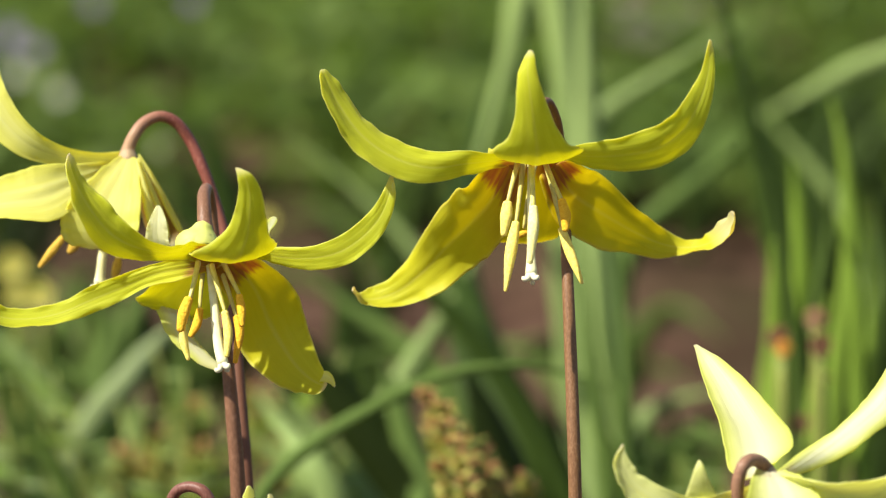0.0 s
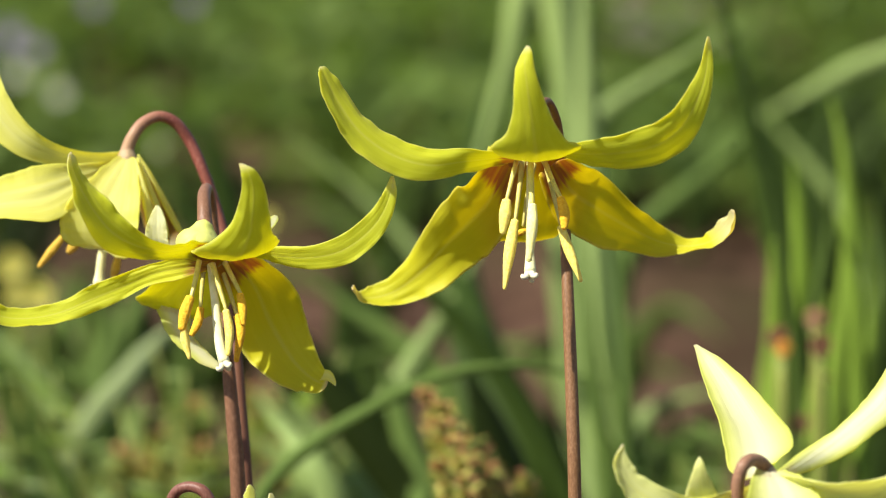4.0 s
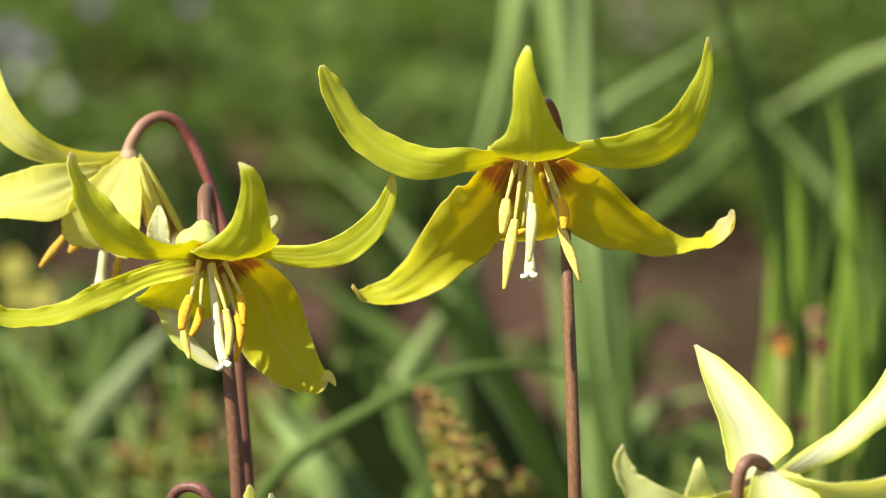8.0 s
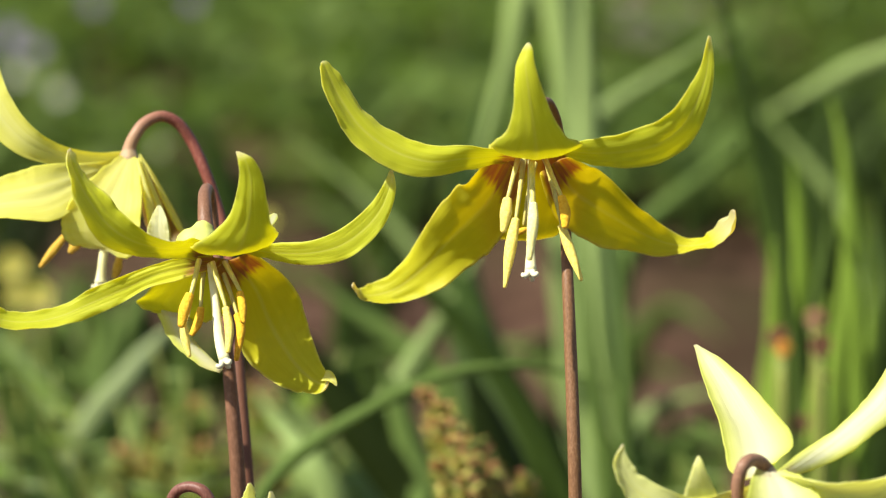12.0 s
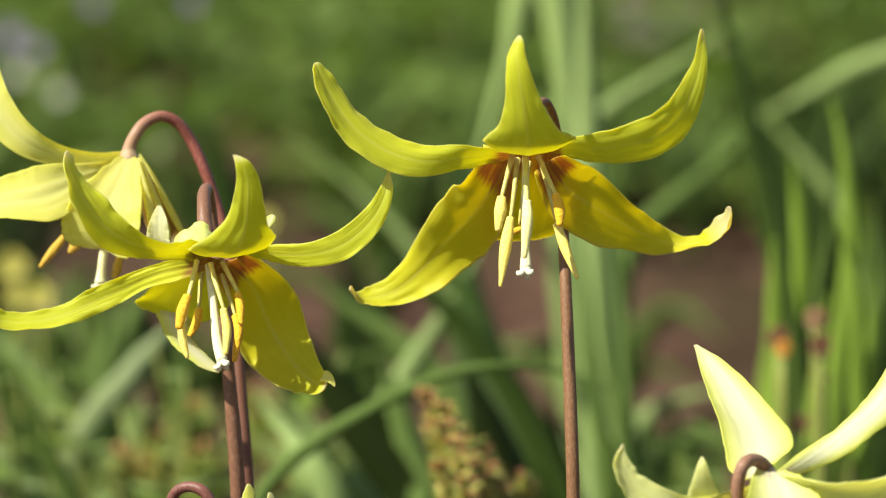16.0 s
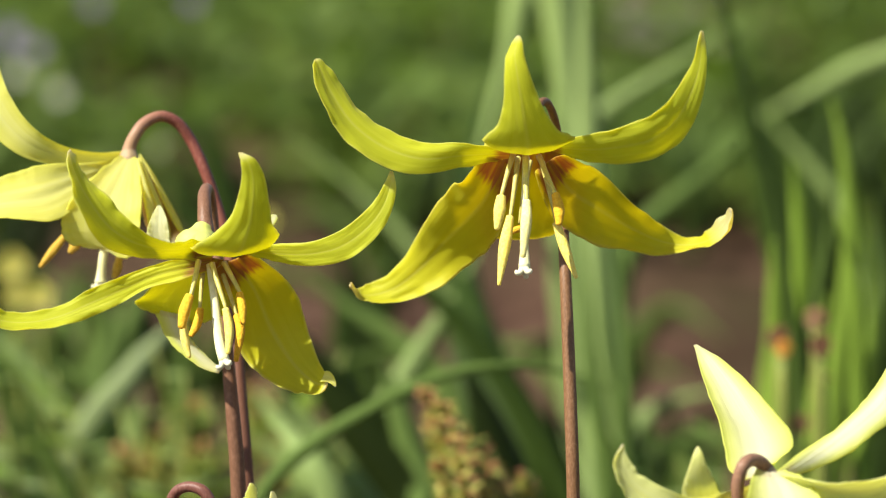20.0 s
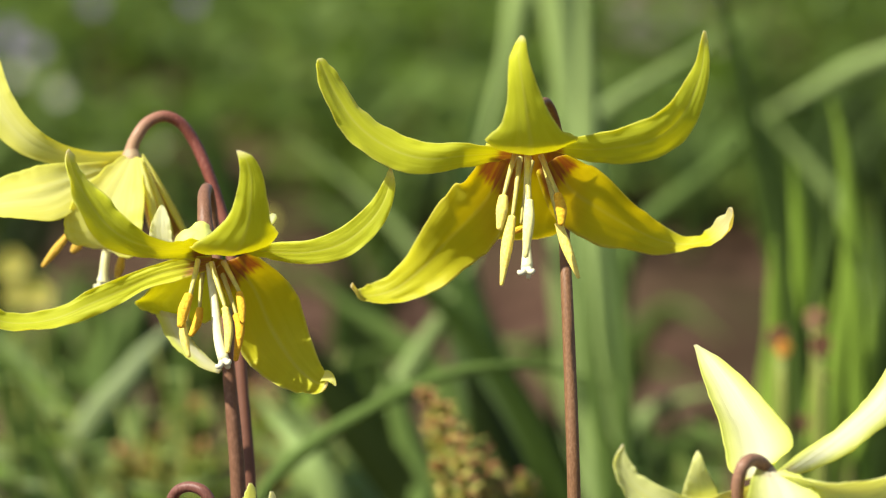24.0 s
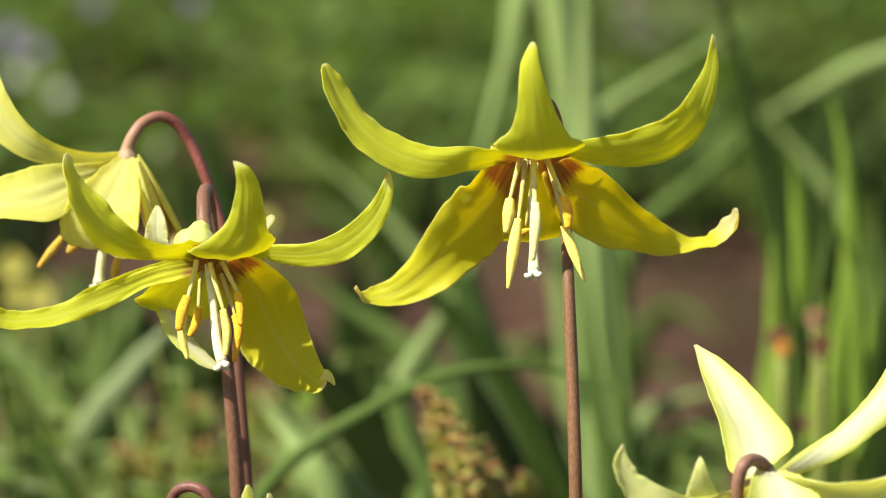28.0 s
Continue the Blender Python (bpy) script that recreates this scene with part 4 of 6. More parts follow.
# ---- leaves behind them ----
clump("strap_leaf_plant", "broad pale green strap leaves standing upright in sun", "plant", (0.0538, 0.9299, 0.0000), [
    ("silver", 13.5, [(0.0, 0.0, -8.0), (2.5, 60.0, 110.2), (-0.0, 66.4, 146.2), (-3.3, 73.4, 185.9), (-6.3, 80.4, 225.5), (-7.7, 87.0, 263.3), (-8.8, 94.0, 302.9)]),
    ("pale", 11.2, [(0.0, 0.0, -8.0), (-0.4, 116.9, 87.3), (-1.5, 125.7, 136.9), (-5.4, 133.7, 182.7), (-9.3, 140.6, 221.7), (-12.0, 146.2, 253.2), (-15.1, 152.9, 291.3)]),
    ("silver", 13.3, [(0.0, 0.0, -8.0), (9.6, 155.0, 72.9), (4.6, 167.5, 144.1), (-6.4, 179.7, 213.3), (-13.4, 190.6, 274.6), (-19.5, 191.2, 278.5), (-24.5, 188.5, 262.7), (-31.5, 183.9, 237.0), (-40.5, 178.7, 207.3), (-45.4, 176.3, 193.5)]),
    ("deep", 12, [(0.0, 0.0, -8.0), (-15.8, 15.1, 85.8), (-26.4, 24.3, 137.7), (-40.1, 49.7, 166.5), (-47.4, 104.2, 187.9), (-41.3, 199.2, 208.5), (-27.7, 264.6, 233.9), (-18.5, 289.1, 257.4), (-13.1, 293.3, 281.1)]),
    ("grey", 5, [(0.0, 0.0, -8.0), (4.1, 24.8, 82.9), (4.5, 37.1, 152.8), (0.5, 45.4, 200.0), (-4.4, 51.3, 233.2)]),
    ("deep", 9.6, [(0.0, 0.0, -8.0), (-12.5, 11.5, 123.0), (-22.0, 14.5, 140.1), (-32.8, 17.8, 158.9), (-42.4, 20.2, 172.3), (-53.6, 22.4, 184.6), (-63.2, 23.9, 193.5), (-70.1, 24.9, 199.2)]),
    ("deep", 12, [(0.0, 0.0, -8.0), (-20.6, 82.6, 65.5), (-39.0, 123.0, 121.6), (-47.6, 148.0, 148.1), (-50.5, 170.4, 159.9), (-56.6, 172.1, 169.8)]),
    # shaded gap beside the tuft, drawn as a near-black leaf
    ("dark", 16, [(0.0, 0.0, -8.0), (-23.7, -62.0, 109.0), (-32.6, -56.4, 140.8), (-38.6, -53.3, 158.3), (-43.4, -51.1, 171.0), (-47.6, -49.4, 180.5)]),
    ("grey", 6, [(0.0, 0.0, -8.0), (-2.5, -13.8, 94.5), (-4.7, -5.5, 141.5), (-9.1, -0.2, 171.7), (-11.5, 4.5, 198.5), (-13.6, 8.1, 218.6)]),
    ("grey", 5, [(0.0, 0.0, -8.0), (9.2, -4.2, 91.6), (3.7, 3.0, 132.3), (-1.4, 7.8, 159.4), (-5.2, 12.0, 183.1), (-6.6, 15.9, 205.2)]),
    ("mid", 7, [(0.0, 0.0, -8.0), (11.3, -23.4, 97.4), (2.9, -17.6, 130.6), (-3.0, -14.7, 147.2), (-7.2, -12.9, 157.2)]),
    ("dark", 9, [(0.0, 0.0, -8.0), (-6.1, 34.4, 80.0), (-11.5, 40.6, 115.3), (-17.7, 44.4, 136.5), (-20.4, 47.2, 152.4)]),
])

clump("strap_leaf_plant", "slender green strap leaves arching sideways", "plant", (-0.0522, 0.7471, 0.0000), [
    ("grey", 4.2, [(0.0, 0.0, -8.0), (0.2, 46.2, 146.7), (7.5, 50.0, 168.4), (23.7, 52.2, 180.7), (45.7, 54.3, 192.7), (61.9, 55.1, 197.4), (83.6, 64.7, 194.2), (96.2, 63.9, 189.4)]),
    ("pale", 12, [(0.0, 0.0, -8.0), (7.2, 169.0, 94.5), (20.9, 174.0, 123.0), (14.1, 177.0, 139.8), (4.2, 188.8, 149.2), (-5.9, 200.6, 158.9)]),
])

clump("strap_leaf_plant", "crowded bright green strap leaves with dry tips", "plant", (0.1152, 0.9299, 0.0000), [
    ("mid", 6, [(0.0, 0.0, -8.0), (-8.7, -42.7, 103.2), (-9.5, -31.3, 168.2), (-5.1, -26.1, 197.4), (-2.1, -22.7, 216.9), (-1.3, -20.7, 228.3)]),
    ("bright", 5, [(0.0, 0.0, -8.0), (0.3, -62.0, 109.0), (5.1, -52.5, 163.0), (7.5, -46.9, 194.8), (5.1, -43.0, 217.1)]),
    ("bright", 9, [(0.0, 0.0, -8.0), (-12.0, -28.3, 98.9), (-15.7, -17.2, 161.6), (-16.7, -11.4, 194.6), (-17.4, -8.5, 211.1)]),
    ("bright", 9, [(0.0, 0.0, -8.0), (0.7, -20.5, 96.5), (-4.4, -9.4, 159.8), (-6.9, -2.9, 196.4), (-9.1, 1.8, 223.1), (-11.1, 3.5, 233.1)]),
    ("mid", 4, [(0.0, 0.0, -8.0), (-7.4, -45.6, 104.1), (-10.7, -34.2, 168.8), (-14.3, -29.1, 198.0), (-18.6, -25.6, 217.4), (-22.2, -22.8, 233.6)]),
    ("pale", 6, [(0.0, 0.0, -8.0), (17.4, 14.2, 86.1), (15.7, 26.4, 155.2), (14.8, 33.4, 195.0), (13.0, 37.3, 217.5)]),
    ("bright", 8, [(0.0, 0.0, -8.0), (2.9, -3.2, 91.3), (4.7, 8.8, 159.2), (9.8, 16.3, 201.6), (6.4, 22.5, 237.2), (2.9, 24.6, 249.1)]),
    ("bright", 9, [(0.0, 0.0, -8.0), (21.8, 100.0, 60.3), (29.5, 113.3, 135.7), (27.6, 122.6, 188.5), (21.8, 126.6, 211.1)]),
    ("deep", 9, [(0.0, 0.0, -8.0), (1.6, 14.2, 86.1), (-3.6, 27.9, 163.9), (-12.4, 34.9, 203.6), (-19.4, 41.0, 238.2), (-27.3, 46.5, 269.3), (-30.8, 48.9, 283.1)]),
    ("bright", 11, [(0.0, 0.0, -8.0), (-2.3, 56.6, 73.3), (-8.7, 66.1, 127.5), (-8.7, 71.2, 156.4), (-5.0, 77.6, 192.5)]),
    ("mid", 8, [(0.0, 0.0, -8.0), (8.1, -28.3, 98.9), (14.8, -18.4, 155.0), (16.5, -10.8, 197.9), (12.3, -6.1, 224.3)]),
    ("mid", 10, [(0.0, 0.0, -8.0), (23.6, 143.4, 47.2), (19.6, 155.2, 114.1), (17.6, 162.1, 153.3), (15.6, 167.6, 184.8)]),
    ("bright", 7, [(0.0, 0.0, -8.0), (-10.6, -71.7, 111.9), (-10.6, -63.3, 159.0), (-9.0, -58.9, 184.2), (-6.6, -55.6, 203.0)]),
    ("bright", 6, [(0.0, 0.0, -8.0), (5.4, -71.7, 111.9), (2.2, -60.6, 174.8), (1.4, -55.0, 206.2), (-4.2, -51.7, 225.0)]),
    ("dark", 16, [(0.0, 0.0, -8.0), (54.0, 185.8, 34.5), (54.0, 200.2, 116.2), (47.8, 211.0, 177.5), (41.6, 217.5, 214.2)]),
])

clump("strap_leaf_plant", "thin green strap leaves leaning across behind the flowers", "plant", (0.0610, 1.1025, -0.0000), [
    ("pale", 9.1, [(0.0, 0.0, -8.0), (-10.3, 13.6, 77.1), (-15.4, 25.8, 146.1), (-16.5, 34.0, 192.8), (-6.2, 37.9, 215.2), (10.3, 40.2, 227.8), (28.9, 42.3, 239.9), (47.4, 44.4, 251.7)]),
    ("grey", 9.0, [(0.0, 0.0, -8.0), (4.8, 62.9, 68.6), (5.9, 73.3, 127.9), (11.3, 79.7, 164.0), (22.0, 81.7, 175.6), (34.9, 83.6, 186.2), (55.2, 86.9, 204.6), (68.3, 88.6, 214.8)]),
    ("pale", 11, [(0.0, 0.0, -8.0), (5.2, -38.4, 70.4), (3.3, -32.2, 105.4), (13.1, -28.9, 123.8), (38.8, -27.7, 130.6)]),
    ("grey", 9, [(0.0, 0.0, -8.0), (9.2, -38.4, 70.4), (11.2, -33.2, 99.6), (19.0, -30.8, 113.2), (40.7, -31.2, 111.2)]),
])

clump("strap_leaf_plant", "low dark green leaves at the edge of bare soil", "plant", (0.0850, 1.1300, 0.0000), [
    ("mid", 8.4, [(0.0, 0.0, -8.0), (-3.5, -43.0, 84.8), (-5.5, -40.2, 100.6), (-11.5, -38.1, 112.4), (-19.5, -36.7, 120.3)]),
    ("deep", 10.3, [(0.0, 0.0, -8.0), (6.9, -13.9, 77.1), (5.9, -10.7, 95.4), (9.0, -8.5, 107.6), (16.2, -7.2, 115.3)]),
    ("mid", 6.7, [(0.0, 0.0, -8.0), (-1.0, -62.4, 89.9), (-2.0, -59.0, 109.3), (-4.0, -57.1, 120.0), (-6.9, -55.6, 128.7)]),
    ("deep", 11.6, [(0.0, 0.0, -8.0), (-5.5, 14.5, 65.3), (-7.6, 17.0, 79.9), (-10.8, 19.3, 92.4), (-14.3, 20.7, 100.7)]),
    ("deep", 10.3, [(0.0, 0.0, -8.0), (17.4, 33.9, 60.1), (19.5, 36.9, 77.1), (23.8, 39.5, 91.9), (26.0, 41.0, 100.4)]),
    ("grey", 5.0, [(0.0, 0.0, -8.0), (3.3, -82.2, 93.0), (2.3, -80.2, 104.5), (-3.5, -78.5, 114.0), (-14.1, -77.8, 117.8)]),
    ("mid", 8.2, [(0.0, 0.0, -8.0), (3.1, -24.7, 73.6), (5.7, -22.2, 87.7), (11.3, -20.6, 96.8), (19.4, -19.9, 100.8)]),
])

clump("strap_leaf_plant", "long pale strap leaves bent over towards the light", "plant", (0.1272, 1.2548, -0.0000), [
    ("silver", 9.4, [(0.0, 0.0, -8.0), (78.1, -30.0, 117.9), (78.1, -18.3, 184.1), (69.1, -10.9, 226.0), (48.5, -10.4, 228.6), (23.2, -12.5, 216.7), (8.6, -13.9, 209.2), (-2.6, -14.9, 203.5)]),
    ("silver", 8.6, [(0.0, 0.0, -8.0), (48.3, -84.9, 94.0), (41.9, -77.5, 136.4), (33.3, -72.6, 164.0), (19.5, -68.9, 185.1), (5.3, -66.1, 201.0), (-6.5, -63.8, 213.7)]),
])

clump("strap_leaf_plant", "grey-green strap leaves fanning over bare soil", "plant", (0.0071, 1.0517, -0.0000), [
    ("silver", 7, [(0.0, 0.0, -8.0), (7.1, 112.9, 64.4), (2.8, 124.1, 127.9), (-16.6, 129.7, 159.7), (-38.1, 133.6, 182.0), (-66.0, 137.5, 204.2)]),
    ("pale", 13.7, [(0.0, 0.0, -8.0), (-18.9, -53.0, 102.2), (-23.0, -49.5, 122.2), (-24.1, -46.9, 136.8), (-18.5, -44.5, 150.4), (-6.9, -41.2, 169.5), (5.1, -37.3, 191.3)]),
    ("mid", 9, [(0.0, 0.0, -8.0), (7.9, 15.8, 89.9), (-5.9, 23.0, 130.6), (-25.6, 25.2, 142.7), (-47.3, 24.2, 137.4)]),
    ("grey", 10, [(0.0, 0.0, -8.0), (3.9, 15.8, 89.9), (-3.9, 22.7, 128.7), (-20.3, 25.7, 146.0), (-39.4, 28.0, 158.8), (-55.2, 30.2, 171.4)]),
    # wedge of shade between leaves, drawn as one broad near-black blade
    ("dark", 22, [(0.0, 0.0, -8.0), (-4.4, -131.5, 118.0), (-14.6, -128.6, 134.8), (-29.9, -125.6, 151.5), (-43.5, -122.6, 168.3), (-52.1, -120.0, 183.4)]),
    ("mid", 24, [(0.0, 0.0, -8.0), (15.8, 12.4, 70.4), (9.9, 17.2, 97.6), (5.9, 20.6, 117.0), (3.9, 24.1, 136.5)]),
    ("grey", 10.5, [(0.0, 0.0, -8.0), (-7.6, -132.7, 111.3), (-15.5, -127.1, 143.1), (-22.0, -123.8, 161.6), (-25.5, -122.0, 171.7)]),
])

clump("strap_leaf_plant", "low dark green leaves crossing in half shade", "plant", (-0.1250, 1.0010, -0.0000), [
    ("ash", 13, [(0.0, 0.0, -8.0), (-2.0, 6.0, 96.0), (8.6, 0.4, 130.4), (20.9, -4.4, 148.0), (31.9, -1.8, 162.4), (40.1, -0.5, 169.7)]),
    ("pale", 10.9, [(0.0, 0.0, -8.0), (21.7, 17.1, 97.0), (11.3, 20.7, 117.4), (1.0, 23.1, 131.3), (-9.4, 25.2, 143.4), (-20.7, 27.5, 156.0), (-32.0, 29.2, 165.6)]),
    ("bright", 3.3, [(0.0, 0.0, -8.0), (33.8, -2.3, 102.2), (20.1, 1.8, 125.9), (4.2, 4.1, 138.6), (-13.7, 6.6, 152.8), (-25.3, 7.9, 160.4)]),
    ("mid", 14, [(0.0, 0.0, -8.0), (-13.8, 63.2, 70.4), (-21.7, 68.7, 101.5), (-25.7, 72.1, 120.9), (-35.5, 75.2, 138.4)]),
    ("grey", 18, [(0.0, 0.0, -8.0), (-8.4, -33.5, 97.7), (-4.8, -30.4, 115.3), (-12.0, -28.9, 124.1), (-26.3, -27.3, 133.0)]),
    ("grey", 10, [(0.0, 0.0, -8.0), (19.7, 63.2, 70.4), (21.7, 70.0, 109.3), (7.9, 73.8, 130.6), (-17.8, 75.5, 140.3)]),
    ("pale", 8, [(0.0, 0.0, -8.0), (31.0, -33.5, 97.7), (29.3, -29.2, 122.4), (26.6, -26.4, 138.3), (30.2, -24.2, 150.6)]),
    ("mid", 7, [(0.0, 0.0, -8.0), (17.0, -81.9, 111.3), (10.2, -77.5, 136.4), (1.7, -74.8, 151.5), (-3.4, -71.3, 171.7)]),
    ("mid", 16, [(0.0, 0.0, -8.0), (29.3, 111.6, 56.8), (33.5, 118.7, 97.4), (31.4, 124.4, 129.9), (37.6, 128.0, 150.2)]),
])

clump("strap_leaf_plant", "light green leaves rising beside brown stems", "plant", (-0.0323, 1.0517, -0.0000), [
    ("pale", 13, [(0.0, 0.0, -8.0), (10.1, -84.3, 97.7), (6.5, -80.6, 118.9), (-4.2, -77.8, 134.7), (-22.2, -74.7, 152.4)]),
    ("silver", 12, [(0.0, 0.0, -8.0), (-7.8, -84.3, 97.7), (-7.8, -80.6, 118.9), (-16.8, -78.7, 129.4), (-29.3, -77.2, 138.3)]),
    ("mid", 11, [(0.0, 0.0, -8.0), (14.3, 109.2, 43.2), (14.3, 116.6, 85.6), (5.7, 120.7, 108.9), (1.4, 124.5, 130.1)]),
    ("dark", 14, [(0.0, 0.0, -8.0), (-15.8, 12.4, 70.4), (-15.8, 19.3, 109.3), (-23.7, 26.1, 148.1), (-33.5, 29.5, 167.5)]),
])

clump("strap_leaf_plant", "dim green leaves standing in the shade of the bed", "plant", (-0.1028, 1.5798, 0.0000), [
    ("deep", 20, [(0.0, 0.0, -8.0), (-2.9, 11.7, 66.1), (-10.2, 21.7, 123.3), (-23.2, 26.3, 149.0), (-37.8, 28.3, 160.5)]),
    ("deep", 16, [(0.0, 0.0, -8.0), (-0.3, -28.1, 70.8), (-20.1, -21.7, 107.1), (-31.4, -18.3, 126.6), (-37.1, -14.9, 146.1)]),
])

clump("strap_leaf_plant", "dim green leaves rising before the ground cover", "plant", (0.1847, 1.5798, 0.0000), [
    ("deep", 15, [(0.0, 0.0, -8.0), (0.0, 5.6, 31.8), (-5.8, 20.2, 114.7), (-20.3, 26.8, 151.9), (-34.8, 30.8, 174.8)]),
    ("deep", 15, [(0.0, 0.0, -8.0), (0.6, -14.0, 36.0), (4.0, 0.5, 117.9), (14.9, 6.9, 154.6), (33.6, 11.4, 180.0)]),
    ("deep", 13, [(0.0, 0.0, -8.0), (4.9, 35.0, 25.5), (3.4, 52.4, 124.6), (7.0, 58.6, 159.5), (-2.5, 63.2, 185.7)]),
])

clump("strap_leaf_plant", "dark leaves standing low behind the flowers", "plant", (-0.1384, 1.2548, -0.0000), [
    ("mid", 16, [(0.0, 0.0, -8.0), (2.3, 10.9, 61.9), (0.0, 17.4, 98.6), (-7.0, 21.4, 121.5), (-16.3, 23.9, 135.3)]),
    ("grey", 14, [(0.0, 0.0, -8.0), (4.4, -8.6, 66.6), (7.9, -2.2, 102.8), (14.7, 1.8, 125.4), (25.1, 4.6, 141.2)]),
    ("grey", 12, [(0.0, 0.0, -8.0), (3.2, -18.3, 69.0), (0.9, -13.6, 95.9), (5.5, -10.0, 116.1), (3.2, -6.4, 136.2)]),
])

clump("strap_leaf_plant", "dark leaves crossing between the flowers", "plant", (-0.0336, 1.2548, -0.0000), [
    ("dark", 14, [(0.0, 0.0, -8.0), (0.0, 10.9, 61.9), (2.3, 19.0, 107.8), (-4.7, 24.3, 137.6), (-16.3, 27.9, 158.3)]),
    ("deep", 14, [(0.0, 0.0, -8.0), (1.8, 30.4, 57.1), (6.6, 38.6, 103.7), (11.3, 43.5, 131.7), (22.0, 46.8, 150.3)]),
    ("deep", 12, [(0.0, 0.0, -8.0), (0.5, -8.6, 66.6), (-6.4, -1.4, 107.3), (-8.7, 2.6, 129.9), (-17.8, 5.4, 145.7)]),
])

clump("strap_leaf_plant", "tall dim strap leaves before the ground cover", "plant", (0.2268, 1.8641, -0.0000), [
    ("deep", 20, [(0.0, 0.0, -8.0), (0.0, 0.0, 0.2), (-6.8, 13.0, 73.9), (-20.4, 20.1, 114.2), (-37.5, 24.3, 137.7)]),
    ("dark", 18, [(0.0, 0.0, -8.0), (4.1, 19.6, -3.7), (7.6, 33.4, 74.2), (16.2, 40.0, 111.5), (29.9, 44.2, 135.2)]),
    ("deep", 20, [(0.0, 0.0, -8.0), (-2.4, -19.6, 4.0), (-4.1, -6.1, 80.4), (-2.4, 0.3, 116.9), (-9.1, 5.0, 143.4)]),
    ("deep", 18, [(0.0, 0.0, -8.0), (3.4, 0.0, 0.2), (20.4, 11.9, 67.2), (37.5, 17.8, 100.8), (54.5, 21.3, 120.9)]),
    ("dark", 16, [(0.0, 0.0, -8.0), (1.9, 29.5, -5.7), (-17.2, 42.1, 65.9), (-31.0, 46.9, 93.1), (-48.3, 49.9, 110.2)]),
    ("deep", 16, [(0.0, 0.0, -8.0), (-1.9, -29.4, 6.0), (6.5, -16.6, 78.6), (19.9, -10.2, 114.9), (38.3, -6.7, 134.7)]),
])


def cover():
    """Low leafy ground cover behind the bed, too fine to count."""
    rng = np.random.default_rng(4)
    verts, faces = [], []
    bare = [(-0.142, 2.20, 0.045, 0.11), (0.25, 3.36, 0.11, 0.42)]   # bare soil: middle and half-axes
    for _ in range(60000):
        x = 2.6 * (2 * rng.random() - 1) * (0.35 + 0.65 * rng.random())
        y = 2.02 + 4.8 * rng.random() ** 1.35
        if y < 2.18 + 0.30 * noise.noise((x * 2.1, 0.7, 5.0)):
            continue
        lump = noise.noise((x * 2.3, y * 2.3, 3.0))
        if lump < -0.35 or any(((x - u) / a) ** 2 + ((y - v) / b) ** 2 < 1 for u, v, a, b in bare):
            continue
        h = (0.03 + 0.13 * rng.random() * (0.6 + lump)) * min(1, (y - 2.15) / 0.5 + 0.3)
        ln, w = 0.02 + 0.035 * rng.random(), 0.006 + 0.010 * rng.random()
        an, tilt = rng.random() * 6.283, rng.random() * 1.2 - 0.2
        d = np.array((math.cos(an) * math.cos(tilt), math.sin(an) * math.cos(tilt), math.sin(tilt)))
        s = np.array((-math.sin(an), math.cos(an), 0.0))
        if abs(x) > 2.0 + 0.7 * noise.noise((y * 1.3, x, 9.0)) or y > 6.1 + 0.9 * noise.noise((x * 1.3, 2.0, 4.0)):
            continue   # a ragged outer edge
        p = np.array((x, y, max(h, 0.01)))
        b = len(verts)
        verts += [tuple(p), tuple(p + d * ln * 0.5 + s * w), tuple(p + d * ln * 0.5 - s * w), tuple(p + d * ln - np.array((0, 0, ln * 0.2))), tuple(p + d * ln * 0.5 - np.array((0, 0, 0.003)))]
        faces += [(b, b + 1, b + 4), (b, b + 4, b + 2), (b + 4, b + 1, b + 3), (b + 4, b + 3, b + 2)]
    me = mesh_of("ground_cover", verts, faces, None, False)
    me.materials.append(COVER)
    tagged(new("ground_cover", me), "dense low green leaves covering the ground", "ground cover", kind="stuff")


cover()


def stone(at, size, turn):
    """A pale rounded stone, half sunk in the soil."""
    bm = bmesh.new()
    bmesh.ops.create_icosphere(bm, subdivisions=4, radius=1.0)
    for v in bm.verts:
        n = 1 + 0.16 * noise.noise(v.co * 1.4 + Vector(at) * 9) + 0.05 * noise.noise(v.co * 5)
        v.co = Vector((v.co.x * size * n, v.co.y * size * 0.8 * n, v.co.z * size * 0.5 * n))
    me = bpy.data.meshes.new("garden_stone")
    bm.to_mesh(me)
    bm.free()
    me.shade_smooth()
    me.materials.append(STONE)
    ob = tagged(new("garden_stone", me), "pale grey-brown rounded stone half sunk in the soil", "stone", "garden stones")
    ob.matrix_world = pose(at[0], at[1], size * 0.12, 0, 0, turn)


for x, y, size, turn in ((0.205, 3.36, 0.042, 20), (0.262, 3.50, 0.050, 75), (0.300, 3.30, 0.036, 140), (0.232, 3.66, 0.040, 10)):
    stone((x, y, 0.0), size, turn)


